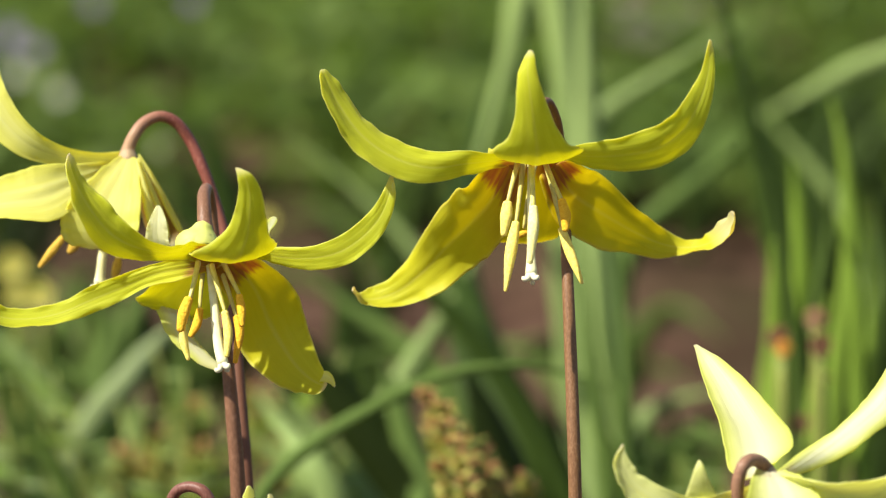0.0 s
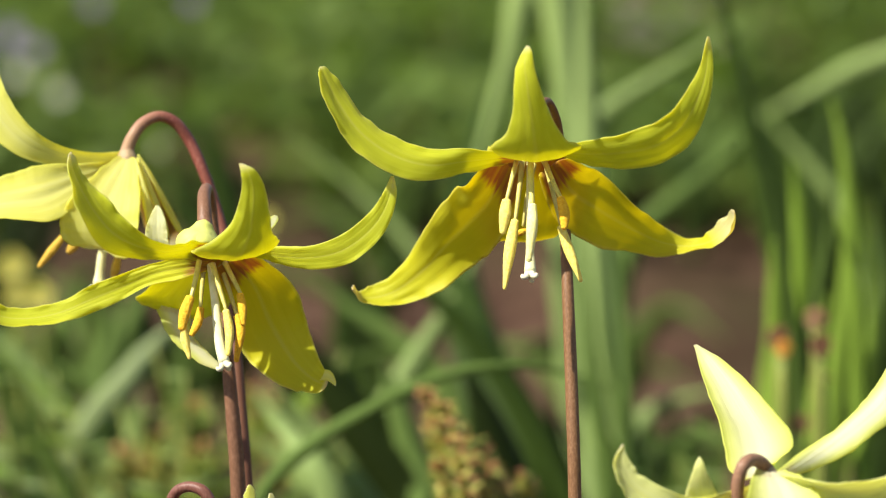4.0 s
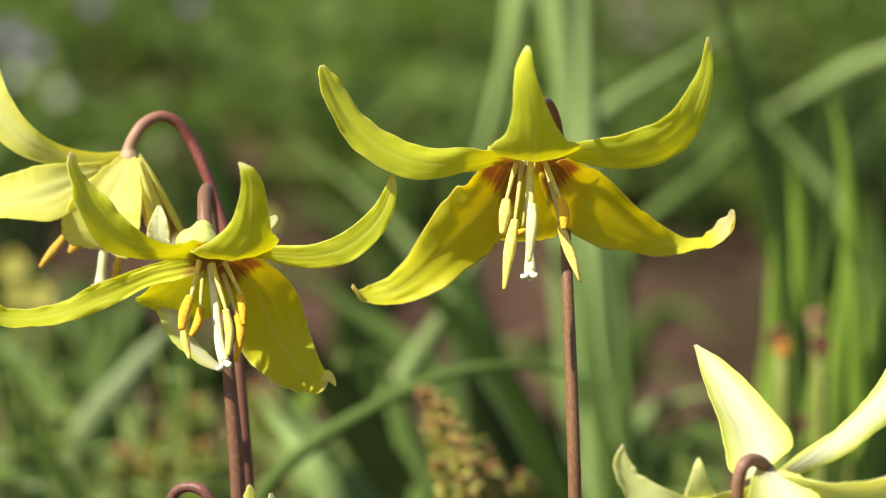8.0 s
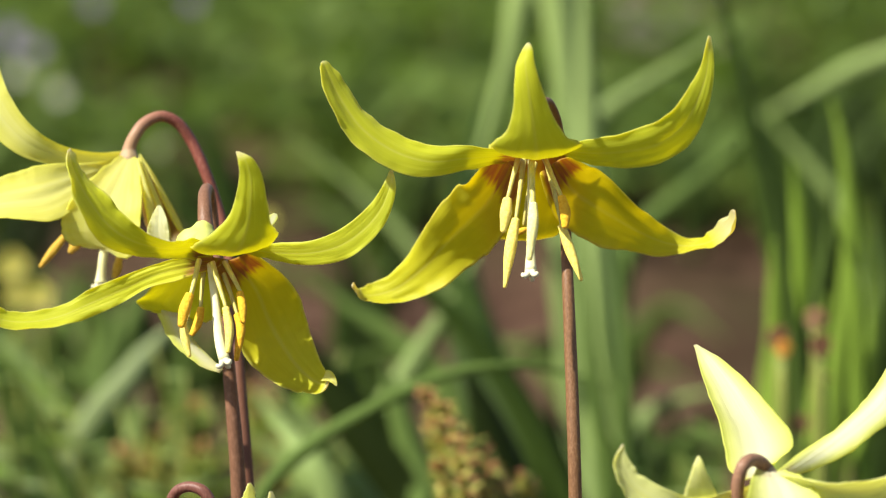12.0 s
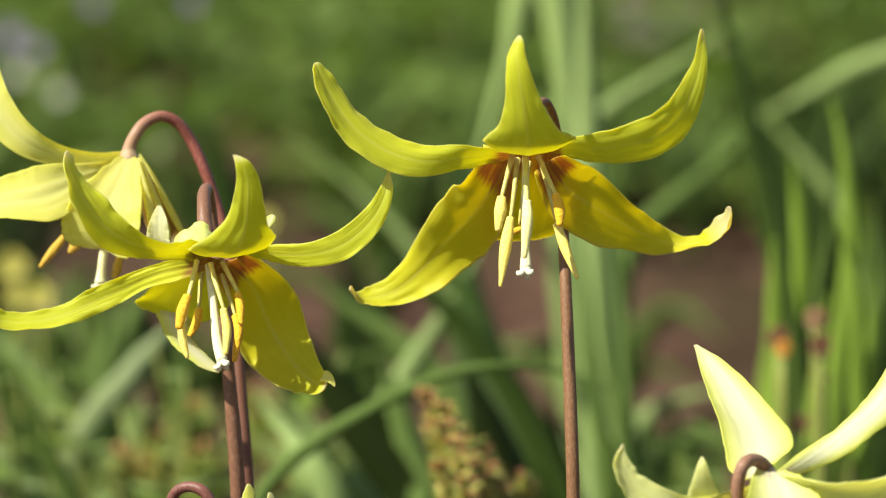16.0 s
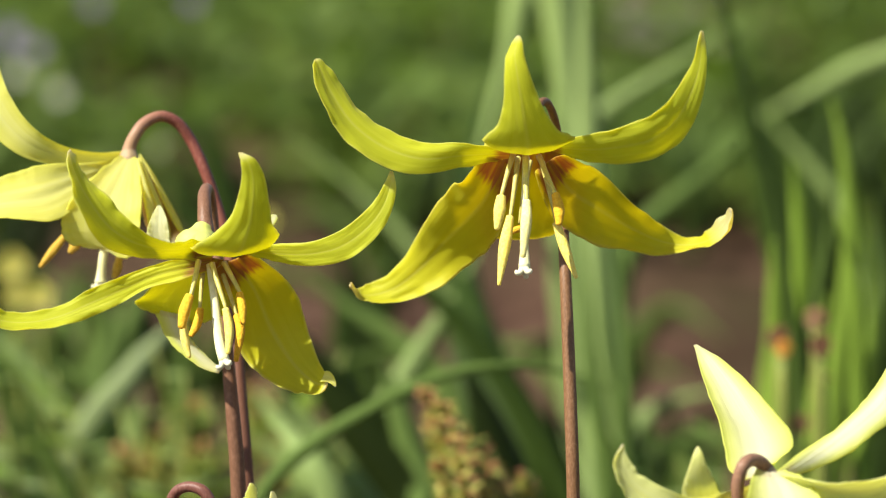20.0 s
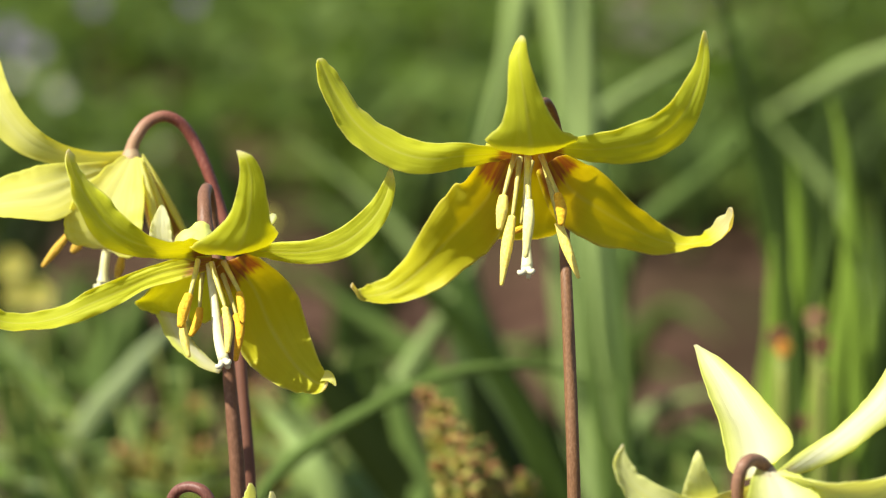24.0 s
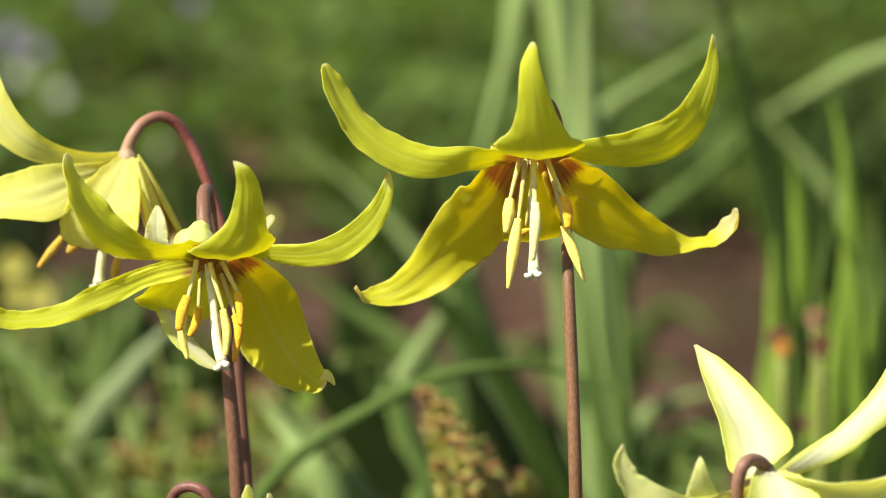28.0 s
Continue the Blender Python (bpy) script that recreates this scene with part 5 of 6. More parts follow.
def fillers():
    """More strap-leaved plants between the lilies and the ground cover."""
    rng = np.random.default_rng(11)
    kinds = ["mid", "dark", "mid", "grey", "mid"]
    spots = [(-0.30, 2.1), (-0.24, 1.7), (-0.20, 2.62), (-0.19, 1.45), (-0.27, 1.4), (-0.08, 2.35), (-0.13, 1.5),
             (-0.03, 1.9), (0.00, 2.3), (0.10, 2.2), (0.08, 1.5), (0.24, 2.0), (0.29, 2.3),
             (0.20, 1.5), (0.25, 1.6), (0.30, 1.75), (0.33, 2.1), (-0.36, 2.4), (0.17, 2.5), (0.05, 2.55), (0.23, 2.6), (0.36, 2.6), (0.11, 2.08), (0.17, 2.10)]
    words = {"mid": "green", "dark": "dark green", "grey": "grey-green"}
    for i, (x, y) in enumerate(spots):
        kind = kinds[i % 5]
        tall = 70 + 60 * rng.random()
        leaves = []
        for k in range(8):
            an = 6.283 * (k + rng.random()) / 8
            out = (25 + 45 * rng.random()) * tall / 90
            h = tall * (0.6 + 0.5 * rng.random())
            c, s = math.cos(an), math.sin(an)
            pts = [(0.0, 0.0, -6.0), (c * out * 0.25, s * out * 0.25, h * 0.5), (c * out * 0.7, s * out * 0.7, h * 0.95), (c * out * 1.3, s * out * 1.3, h * 0.8)]
            leaves.append((kind if rng.random() < 0.7 else kinds[int(rng.random() * 5)], 8 + 7 * rng.random(), pts))
        clump("strap_leaf_plant", "low plant with " + words[kind] + " arching strap leaves", "plant", (x, y, 0.0), leaves)


fillers()


def tuft(label, root, spikes):
    """Feathery spikes of small rusty leaflets round thin stalks."""
    rng = np.random.default_rng(len(spikes) + int(abs(root[0]) * 1000))
    plant = tagged(new("feathery_tuft"), label, "plant", "feathery tufts")
    plant.location = root
    for foot, tip, reach in spikes:
        foot, tip = np.array(foot), np.array(tip)
        line = [(0, 0, -5, 1.0), (*(foot * 0.6), 0.9), (*foot, 0.8), (*((foot + tip) / 2 + (1, 0, 0)), 0.6), (*tip, 0.3)]
        stalk = part("stalk", tube("stalk", line, 24, 6), OLIVE, plant)
        path = spline([r[:3] for r in line], 400)
        groups = {"foliage": ([], []), "tip_foliage": ([], [])}
        for k in range(340):
            u = rng.random()
            p = path[int(180 + u * 219)]
            an, ln, w = rng.random() * 6.283, (0.25 + 0.95 * rng.random() ** 2) * reach * (1.2 - u * 0.7), 0.28 + 0.50 * rng.random()
            d = np.array((math.cos(an), math.sin(an), 0.6 * rng.random()))
            s = np.array((-math.sin(an), math.cos(an), 0.7 * rng.random() - 0.2)) * w
            verts, faces = groups["tip_foliage" if rng.random() < 0.10 + 0.5 * max(0, u - 0.7) / 0.3 else "foliage"]
            b = len(verts)
            a = p + d * ln * 0.1
            m, e = p + d * ln * 0.6, p + d * ln + np.array((0, 0, ln * 0.2))
            for q in (a, m + s, m - s, e, m + np.array((0, 0, 0.8))):
                verts.append(tuple(q / 1000))
            faces += [(b, b + 1, b + 4), (b, b + 4, b + 2), (b + 4, b + 1, b + 3), (b + 4, b + 3, b + 2)]
        for name, mat in (("foliage", RUST), ("tip_foliage", RUST_DARK)):
            me = mesh_of(name, *groups[name], None, False)
            ob = part(name, me, mat, stalk, "yellowish leaflets" if mat is RUST else "rust-brown leaflets")
            ob["kind"] = "stuff"
    return plant


tuft("rusty yellow feathery seedling tuft", (0.0138, 0.7471, 0.0000), [((-13.6, 26.2, 183.2), (-18.6, 24.8, 198.1), 5.5), ((-9.4, 20.5, 179.5), (-14.6, 19.3, 195.7), 5.5), ((-6.0, 29.6, 173.6), (-10.6, 28.2, 188.9), 5.5), ((-2.7, 24.0, 170.6), (-7.0, 22.5, 185.3), 5.5), ((0.5, 18.5, 168.4), (-2.8, 16.6, 180.5), 5), ((-12.2, 29.3, 172.2), (-17.2, 27.9, 187.2), 5.5), ((-8.4, 13.9, 171.0), (-12.2, 12.3, 185.1), 5.5), ((-11.6, 5.5, 175.4), (-14.9, 8.9, 194.2), 5.2), ((-8.6, 0.1, 173.2), (-11.6, 3.2, 190.9), 5.2), ((-4.6, 4.3, 168.5), (-7.1, 7.4, 185.9), 5), ((-0.9, 8.7, 164.5), (-2.9, 11.5, 180.2), 5), ((2.5, 13.3, 161.8), (1.1, 15.8, 175.9), 4.6), ((-7.5, -9.0, 167.9), (-9.6, -6.2, 183.7), 5), ((-12.3, -5.6, 169.8), (-15.0, -2.6, 187.1), 5), ((7.6, 32.7, 162.4), (6.5, 30.9, 175.3), 4)])
tuft("olive and rusty feathery tuft in the leaves", (-0.0850, 0.9299, 0.0000), [((-3.0, 27.0, 129.8), (-4.4, 25.4, 143.8), 8), ((6.8, 38.2, 136.2), (5.3, 36.8, 151.1), 8), ((9.3, 16.3, 127.1), (8.7, 14.8, 141.8), 8), ((-12.7, 25.7, 122.9), (-14.9, 24.3, 137.7), 8)])
tuft("sparse olive feathery tuft beside the stems", (-0.0627, 1.1025, -0.0000), [((-6.4, 21.4, 98.5), (-8.2, 21.1, 119.8), 10), ((1.3, 30.8, 94.1), (1.5, 30.5, 115.5), 10), ((7.5, 9.2, 86.7), (8.7, 8.5, 105.8), 10)])


def sprig(label, root, tall, kind):
    """A leafy sprig: a few thin stalks with small oval leaves."""
    rng = np.random.default_rng(int(tall * 7 + abs(root[0]) * 900))
    plant = tagged(new("leafy_sprig"), label, "plant", "leafy sprigs")
    plant.location = root
    others = [kind, kind, "bright", "pale", "mid"]
    for k in range(4):
        an = 6.283 * (k + rng.random()) / 4
        out = 18 + 22 * rng.random()
        h = tall * (0.7 + 0.35 * rng.random())
        line = [(0, 0, -6, 1.0), (math.cos(an) * out * 0.4, math.sin(an) * out * 0.4, h * 0.5, 0.8), (math.cos(an) * out, math.sin(an) * out, h, 0.5)]
        part("stalk", tube("stalk", line, 12, 6), OLIVE, plant)
        path = spline([r[:3] for r in line], 60)
        for j in range(9):
            p = path[int(59 * (0.40 + 0.60 * (j + rng.random()) / 9))]
            a2, ln, w = rng.random() * 6.283, 8 + 9 * rng.random(), 2.0 + 1.8 * rng.random()
            d = np.array((math.cos(a2), math.sin(a2), 0.5 - 0.7 * rng.random()))
            s = np.array((-math.sin(a2), math.cos(a2), 0.5 * (rng.random() - 0.5)))
            rows = [(*(p + d * ln * u), *(s * w * f)) for u, f in ((0.0, 0.15), (0.35, 0.9), (0.7, 0.8), (1.0, 0.12))]
            count[0] += 1
            part("leaf", blade("leaf", rows, 0.3, 8, 4, 0.4, 0.4, count[0], 0.05), LEAF[others[int(rng.random() * 5)]], plant)
    return plant


sprig("leafy green sprig low in the bed", (-0.1269, 0.9705, 0.0000), 158, "bright")
sprig("leafy olive sprig low in the bed", (-0.1061, 0.9299, 0.0000), 165, "mid")
sprig("leafy pale sprig low in the bed", (-0.0868, 0.9502, -0.0000), 160, "silver")
sprig("leafy green sprig with yellowing leaves", (-0.0700, 0.9806, 0.0000), 158, "bright")
sprig("leafy olive sprig beside the stems", (-0.1015, 1.0111, 0.0000), 155, "mid")
sprig("leafy green sprig low in the bed", (-0.1406, 0.9908, 0.0000), 144, "bright")
sprig("leafy pale sprig beside the stems", (-0.0535, 1.0010, -0.0000), 132, "pale")
sprig("leafy green sprig low in the bed", (0.0689, 1.0010, -0.0000), 129, "mid")
sprig("leafy grey-green sprig over bare soil", (0.0863, 1.0314, -0.0000), 129, "grey")
sprig("leafy green sprig low in the bed", (0.0549, 0.9502, -0.0000), 133, "mid")
sprig("leafy green sprig under the strap leaves", (0.0990, 1.0010, -0.0000), 121, "bright")
sprig("leafy green sprig low in the bed", (0.0218, 1.0010, -0.0000), 121, "mid")
sprig("leafy pale sprig among brown stalks", (-0.1120, 0.9650, 0.0000), 168, "silver")
sprig("leafy green sprig among brown stalks", (-0.0940, 0.9900, 0.0000), 162, "bright")
sprig("leafy pale sprig low in the bed", (-0.0780, 0.9550, 0.0000), 166, "silver")
sprig("leafy grey-green sprig low in the bed", (-0.1350, 0.9850, 0.0000), 160, "grey")
sprig("leafy pale sprig beside the brown stems", (-0.0540, 0.9550, 0.0000), 166, "pale")
sprig("leafy green sprig beside the brown stems", (-0.0440, 0.9850, 0.0000), 156, "bright")
sprig("leafy silvery sprig low in the bed", (-0.0957, 0.9400, 0.0000), 150, "silver")
sprig("leafy silvery sprig low in the bed", (-0.1130, 0.9450, 0.0000), 148, "ash")
sprig("leafy bright green sprig low in the bed", (-0.0871, 0.9350, 0.0000), 164, "bright")
sprig("leafy silvery sprig beside the brown stems", (-0.0767, 0.9420, 0.0000), 146, "silver")


def blossom(kind, label, at, size):
    """A small open bloom on a stalk: rounded petals about a centre."""
    plant = tagged(new("small_bloom"), label, "flower", "small blooms")
    plant.location = (at[0], at[1], 0.0)
    top = at[2] * 1000
    part("stalk", tube("stalk", [(6, 4, -6, 1.2), (3, 2, top * 0.5, 1.1), (0, 0, top - 1, 1.0)], 14, 6), OLIVE, plant)
    part("centre", tube("centre", [(0, 0, top - 2, size * 0.12), (0, -1, top, size * 0.22), (0, -2, top + 2, size * 0.1)], 8, 8), BLOOM["yellow" if kind == "white" else kind], plant)
    for k in range(6):
        an = 6.283 * k / 6 + 0.3
        c, s = math.cos(an), math.sin(an)
        rows = []
        for u, w in ((0.1, 0.12), (0.4, 0.34), (0.75, 0.40), (1.0, 0.16)):
            u *= 0.8 + 0.35 * noise.noise((k * 1.7, at[0] * 9, at[2] * 31))
            rows.append((c * u * size, -size * 0.35 * (1 - (1 - u) ** 2), top + s * u * size, -s * w * size, 0.0, c * w * size))
        part("petal", blade("petal", rows, 0.3, 8, 4, 0.5, 0.4, k, 0.02), BLOOM[kind], plant)
    return plant


blossom("white", "small white bloom seen beyond the arched stem", (-0.1703, 1.8820, 0.1008), 3.5)
blossom("white", "greyish white bloom far back in the bed", (0.2479, 2.9933, 0.0694), 9)
blossom("white", "small round white bloom among low leaves", (-0.2800, 2.2848, 0.0827), 8)
blossom("white", "small white bloom among low leaves", (-0.3176, 2.3370, 0.0909), 8.5)
blossom("lilac", "pale lilac bloom on a thin stalk", (-0.3236, 2.4897, 0.0930), 10)
blossom("lilac", "pale lilac bloom on a thin stalk", (-0.2996, 2.6956, 0.1090), 9)
blossom("lilac", "pale lilac bloom on a thin stalk", (-0.2149, 2.6962, 0.1123), 8)
blossom("lilac", "pale lilac bloom on a thin stalk", (-0.3561, 2.5913, 0.0934), 12)
blossom("yellow", "pale yellow bloom close to the soil", (-0.1571, 1.1316, 0.1648), 6.8)
blossom("yellow", "yellow bloom close to the soil", (-0.1412, 1.0805, 0.1633), 6.5)
blossom("yellow", "pale yellow bloom close to the soil", (-0.1554, 1.1297, 0.1543), 5)
blossom("yellow", "small yellow bloom among leaves", (-0.0732, 1.2825, 0.1571), 5)
blossom("orange", "withered orange bloom on a green stalk", (0.0944, 0.8570, 0.1913), 3.0)
blossom("brown", "dark withered bloom on a green stalk", (0.0933, 0.8600, 0.1938), 4.4)
blossom("brown", "dark withered bloom on a green stalk", (0.1042, 0.8532, 0.1930), 4.2)
blossom("yellow", "small yellow bud on a green stalk", (0.1061, 0.8575, 0.1827), 2.2)
blossom("tan", "brown dry bloom on a green stalk", (0.1001, 0.8641, 0.1681), 3.6)
blossom("tan", "brown dry bloom on a green stalk", (0.1027, 0.8548, 0.2000), 4.2)
blossom("yellow", "small yellow bloom low in the leaves", (-0.1579, 1.1738, 0.1163), 6)


def nod(plant, rows):
    """The flower's nodding on its stem: seconds, shift in mm, turn in degrees."""
    flower = [o for o in plant.children if o.name.startswith("flower")][0]
    p = flower.location.copy()
    walk(flower, [(t, pose(p.x + x / 1000, p.y + y / 1000, p.z + z / 1000, rx, ry, rz)) for t, x, y, z, rx, ry, rz in rows])


def flex(plant, which, rows):
    """One petal bending a little about the flower's base: seconds, turn in degrees."""
    flower = [o for o in plant.children if o.name.startswith("flower")][0]
    petal = sorted((o for o in flower.children if o.name.split(".")[0] == "petal"), key=lambda o: o.name)[which]
    walk(petal, [(t, pose(0, 0, 0, *turn)) for t, *turn in rows])


def sway(plant, rows):
    """The whole plant leaning about its foot, in degrees."""
    p = plant.location.copy()
    walk(plant, [(t, pose(p.x, p.y, p.z, 0, a, 0)) for t, a in rows])


def motions():
    nod(right_lily, [
        (0, 0.06, 0.00, -0.41, -0.05, -0.07, 0.38), (0.5, -0.01, 0.00, -0.39, -0.12, -0.06, 0.37), (1, -0.03, 0.00, -0.30, 0.19, -0.13, 0.03),
        (1.5, -0.06, 0.00, -0.24, -0.10, -0.12, 0.18), (2, 0.01, 0.00, -0.35, 0.07, -0.03, 0.16), (2.5, -0.21, 0.00, -0.34, 0.05, -0.03, -0.01),
        (3, -0.13, 0.00, -0.25, -0.06, -0.09, 0.03), (3.5, -0.03, 0.00, -0.06, -0.17, -0.11, 0.02), (5.5, 0.01, 0.00, -0.04, -0.24, -0.07, 0.32),
        (6, 0.08, 0.00, -0.06, -0.17, -0.07, 0.06), (6.5, 0.11, 0.00, -0.12, 0.16, -0.04, 0.37), (7, 0.04, 0.00, 0.01, -0.00, -0.04, -0.02),
        (7.5, 0.01, 0.00, -0.04, -0.24, -0.07, 0.32), (8, -0.00, 0.00, 0.00, -0.00, -0.00, 0.00), (8.5, 0.11, 0.00, -0.05, -0.23, -0.04, 0.36),
        (9, 0.04, 0.00, -0.05, -0.20, -0.09, 0.18), (9.5, 0.07, 0.00, 0.21, -0.15, 0.06, 0.15), (10, -0.03, 0.00, 0.07, 0.05, 0.15, -0.12),
        (10.5, -0.16, 0.00, 0.20, -0.15, -0.02, -0.20), (11, 0.11, 0.00, -0.05, -0.23, -0.04, 0.36), (11.5, 0.21, 0.00, 0.05, 0.15, -0.07, 0.35),
        (12, 0.13, 0.00, 0.21, -0.19, 0.28, 0.10), (12.5, -0.08, 0.00, 0.22, -0.20, 0.18, -0.44), (14.5, -0.55, 0.00, 0.46, -0.76, -0.69, -0.66),
        (15, -0.60, 0.00, 0.67, -1.24, -0.53, -1.11), (15.5, -0.37, 0.00, 0.55, -1.17, -0.30, -0.87), (16, -0.53, 0.00, 0.44, -1.08, -0.58, -0.48),
        (16.5, -0.28, 0.00, 0.45, -0.70, -0.41, -0.45), (17, -0.19, 0.00, 0.59, -1.25, -0.02, -0.85), (17.5, -0.34, 0.00, 0.49, -1.13, -0.13, -0.86),
        (18, 0.17, 0.00, 0.35, -1.02, -0.34, 0.07), (18.5, 0.11, 0.00, 0.21, -1.10, -0.20, 0.41), (19, -0.24, 0.00, 0.20, -0.63, -0.44, -0.83),
        (19.5, -0.27, 0.00, 0.22, -0.80, -0.36, -0.66), (20, -0.39, 0.00, 0.62, -0.89, -0.05, -1.28), (20.5, -0.24, 0.00, 0.72, -1.08, 0.03, -0.85),
        (21, -0.06, 0.00, 0.70, -1.03, -0.14, -0.49), (21.5, 0.07, 0.00, 0.24, -0.85, -0.25, -0.28), (23.5, -0.48, 0.00, 0.84, -0.92, -0.39, -1.04),
        (24, -0.23, 0.00, 0.61, -0.98, -0.12, -0.80), (24.5, -0.34, 0.00, 0.93, -1.63, -0.10, -0.86), (25, -0.02, 0.00, 0.02, -0.54, -0.21, 0.04),
        (25.5, 0.03, 0.00, 0.17, -0.45, -0.26, 0.13), (26, -0.06, 0.00, 0.42, -0.92, -0.31, -0.71), (26.5, -0.48, 0.00, 0.39, -0.23, -0.36, -0.99),
        (27, -0.29, 0.00, 0.46, -0.66, -0.31, -0.82), (27.5, 0.08, 0.00, 0.18, -0.53, -0.33, 0.49), (28, 0.31, 0.00, 0.09, -0.53, -0.26, 0.35)])
    sway(right_lily, [
        (0, 0.015), (0.5, 0.009), (1, -0.005), (1.5, -0.008), (2, 0.001), (2.5, -0.031), (3, -0.016), (3.5, -0.002),
        (5.5, 0.002), (6, 0.015), (6.5, 0.022), (7, 0.005), (7.5, 0.002), (8, -0.000), (8.5, 0.021), (9, 0.010),
        (9.5, 0.012), (10, -0.003), (10.5, -0.030), (11, 0.021), (11.5, 0.035), (12, 0.018), (12.5, -0.018), (14.5, -0.093),
        (15, -0.104), (15.5, -0.069), (16, -0.081), (16.5, -0.047), (17, -0.045), (17.5, -0.059), (18, 0.027), (18.5, 0.026),
        (19, -0.052), (19.5, -0.050), (20, -0.077), (20.5, -0.046), (21, -0.017), (21.5, 0.009), (23.5, -0.078), (24, -0.042),
        (24.5, -0.057), (25, 0.005), (25.5, 0.013), (26, -0.021), (26.5, -0.073), (27, -0.050), (27.5, 0.026), (28, 0.048)])
    nod(left_lily, [
        (0, -0.04, 0.00, -0.14, 0.98, 0.11, -0.71), (0.5, -0.08, 0.00, 0.01, 1.75, 0.14, -0.12), (1, -0.13, 0.00, -0.17, 0.11, -0.18, -0.53),
        (1.5, -0.13, 0.00, -0.10, 0.48, -0.12, -0.61), (2, -0.07, 0.00, -0.07, 0.94, 0.09, -0.07), (2.5, -0.18, 0.00, -0.10, 0.40, 0.09, -0.04),
        (3, 0.03, 0.00, -0.16, 0.09, 0.03, -0.02), (3.5, 0.06, 0.00, 0.08, 0.80, 0.15, 0.03), (5.5, -0.00, 0.00, -0.01, 0.22, -0.02, 0.02),
        (6, 0.14, 0.00, -0.00, -0.01, -0.01, 0.03), (6.5, 0.13, 0.00, 0.05, 0.19, 0.12, 0.04), (7, 0.01, 0.00, 0.01, 0.07, 0.12, 0.49),
        (7.5, -0.01, 0.00, -0.05, -0.31, -0.03, 0.05), (8, -0.00, 0.00, -0.00, 0.00, -0.00, -0.00), (8.5, -0.00, 0.00, -0.00, 0.00, -0.00, -0.00),
        (9, 0.03, 0.00, 0.03, 0.16, 0.11, 0.08), (9.5, -0.06, 0.00, -0.24, -1.93, -0.27, 0.13), (10, -0.05, 0.00, -0.11, -1.52, -0.20, 0.30),
        (10.5, -0.10, 0.00, -0.15, -0.87, -0.11, 0.12), (11, -0.05, 0.00, -0.10, -0.65, -0.09, 0.09), (11.5, -0.02, 0.00, -0.15, -1.19, -0.09, 0.36),
        (12, -0.04, 0.00, -0.05, -2.97, -0.54, -0.57), (12.5, -0.15, 0.00, 0.09, -1.60, -0.42, -0.64), (14.5, 0.03, 0.00, 0.41, -1.00, -0.08, 0.43),
        (15, -0.24, 0.00, -0.10, -1.24, -0.53, 0.46), (15.5, -0.23, 0.00, -0.27, -2.82, -0.64, -0.41), (16, -0.28, 0.00, -0.18, -2.11, -0.61, -1.02),
        (16.5, -0.16, 0.00, -0.04, -0.43, -0.26, 0.27), (17, -0.26, 0.00, 0.02, -2.58, -0.44, 0.54), (17.5, -0.24, 0.00, -0.30, -2.87, -0.46, 0.46),
        (18, -0.04, 0.00, -0.16, -1.34, -0.16, 0.24), (18.5, -0.21, 0.00, 0.02, -0.18, -0.15, 0.38), (19, -0.16, 0.00, 0.18, 1.57, 0.01, 0.28),
        (19.5, 0.03, 0.00, 0.01, 0.34, -0.12, -0.47), (20, -0.16, 0.00, -0.20, -2.65, -0.30, 0.32), (20.5, -0.29, 0.00, -0.24, -2.97, -0.70, 1.47),
        (21, -0.07, 0.00, -0.08, -3.38, -0.28, 0.43), (21.5, -0.04, 0.00, 0.07, -0.83, -0.30, 0.53), (23.5, -0.24, 0.00, -0.00, -1.20, -0.45, 0.60),
        (24, -0.23, 0.00, -0.15, -3.19, -0.66, -0.15), (24.5, -0.14, 0.00, 0.00, -2.59, -0.65, 0.10), (25, -0.04, 0.00, 0.32, 0.55, -0.10, -0.25),
        (25.5, 0.10, 0.00, 0.12, 0.42, -0.19, -0.36), (26, 0.06, 0.00, 0.08, -0.14, -0.27, -0.34), (26.5, -0.09, 0.00, 0.32, 1.44, -0.04, 0.14),
        (27, -0.07, 0.00, 0.15, 0.66, -0.28, -0.85), (27.5, -0.02, 0.00, 0.14, 0.87, -0.20, -0.35), (28, -0.29, 0.00, -0.05, -0.10, -0.62, -0.96)])
    sway(left_lily, [
        (0, -0.012), (0.5, -0.012), (1, -0.020), (1.5, -0.015), (2, -0.017), (2.5, -0.028), (3, -0.005), (3.5, -0.006),
        (5.5, -0.004), (6, 0.005), (6.5, 0.018), (7, 0.005), (7.5, -0.001), (8, -0.000), (8.5, -0.000), (9, -0.002),
        (9.5, -0.009), (10, 0.024), (10.5, 0.011), (11, 0.003), (11.5, -0.005), (12, 0.015), (12.5, 0.007), (14.5, 0.040),
        (15, 0.030), (15.5, 0.001), (16, -0.015), (16.5, 0.005), (17, 0.006), (17.5, 0.007), (18, -0.006), (18.5, -0.020),
        (19, -0.021), (19.5, -0.018), (20, 0.006), (20.5, 0.006), (21, 0.024), (21.5, -0.001), (23.5, 0.006), (24, 0.001),
        (24.5, 0.001), (25, -0.010), (25.5, -0.006), (26, -0.002), (26.5, 0.001), (27, -0.011), (27.5, -0.021), (28, -0.033)])
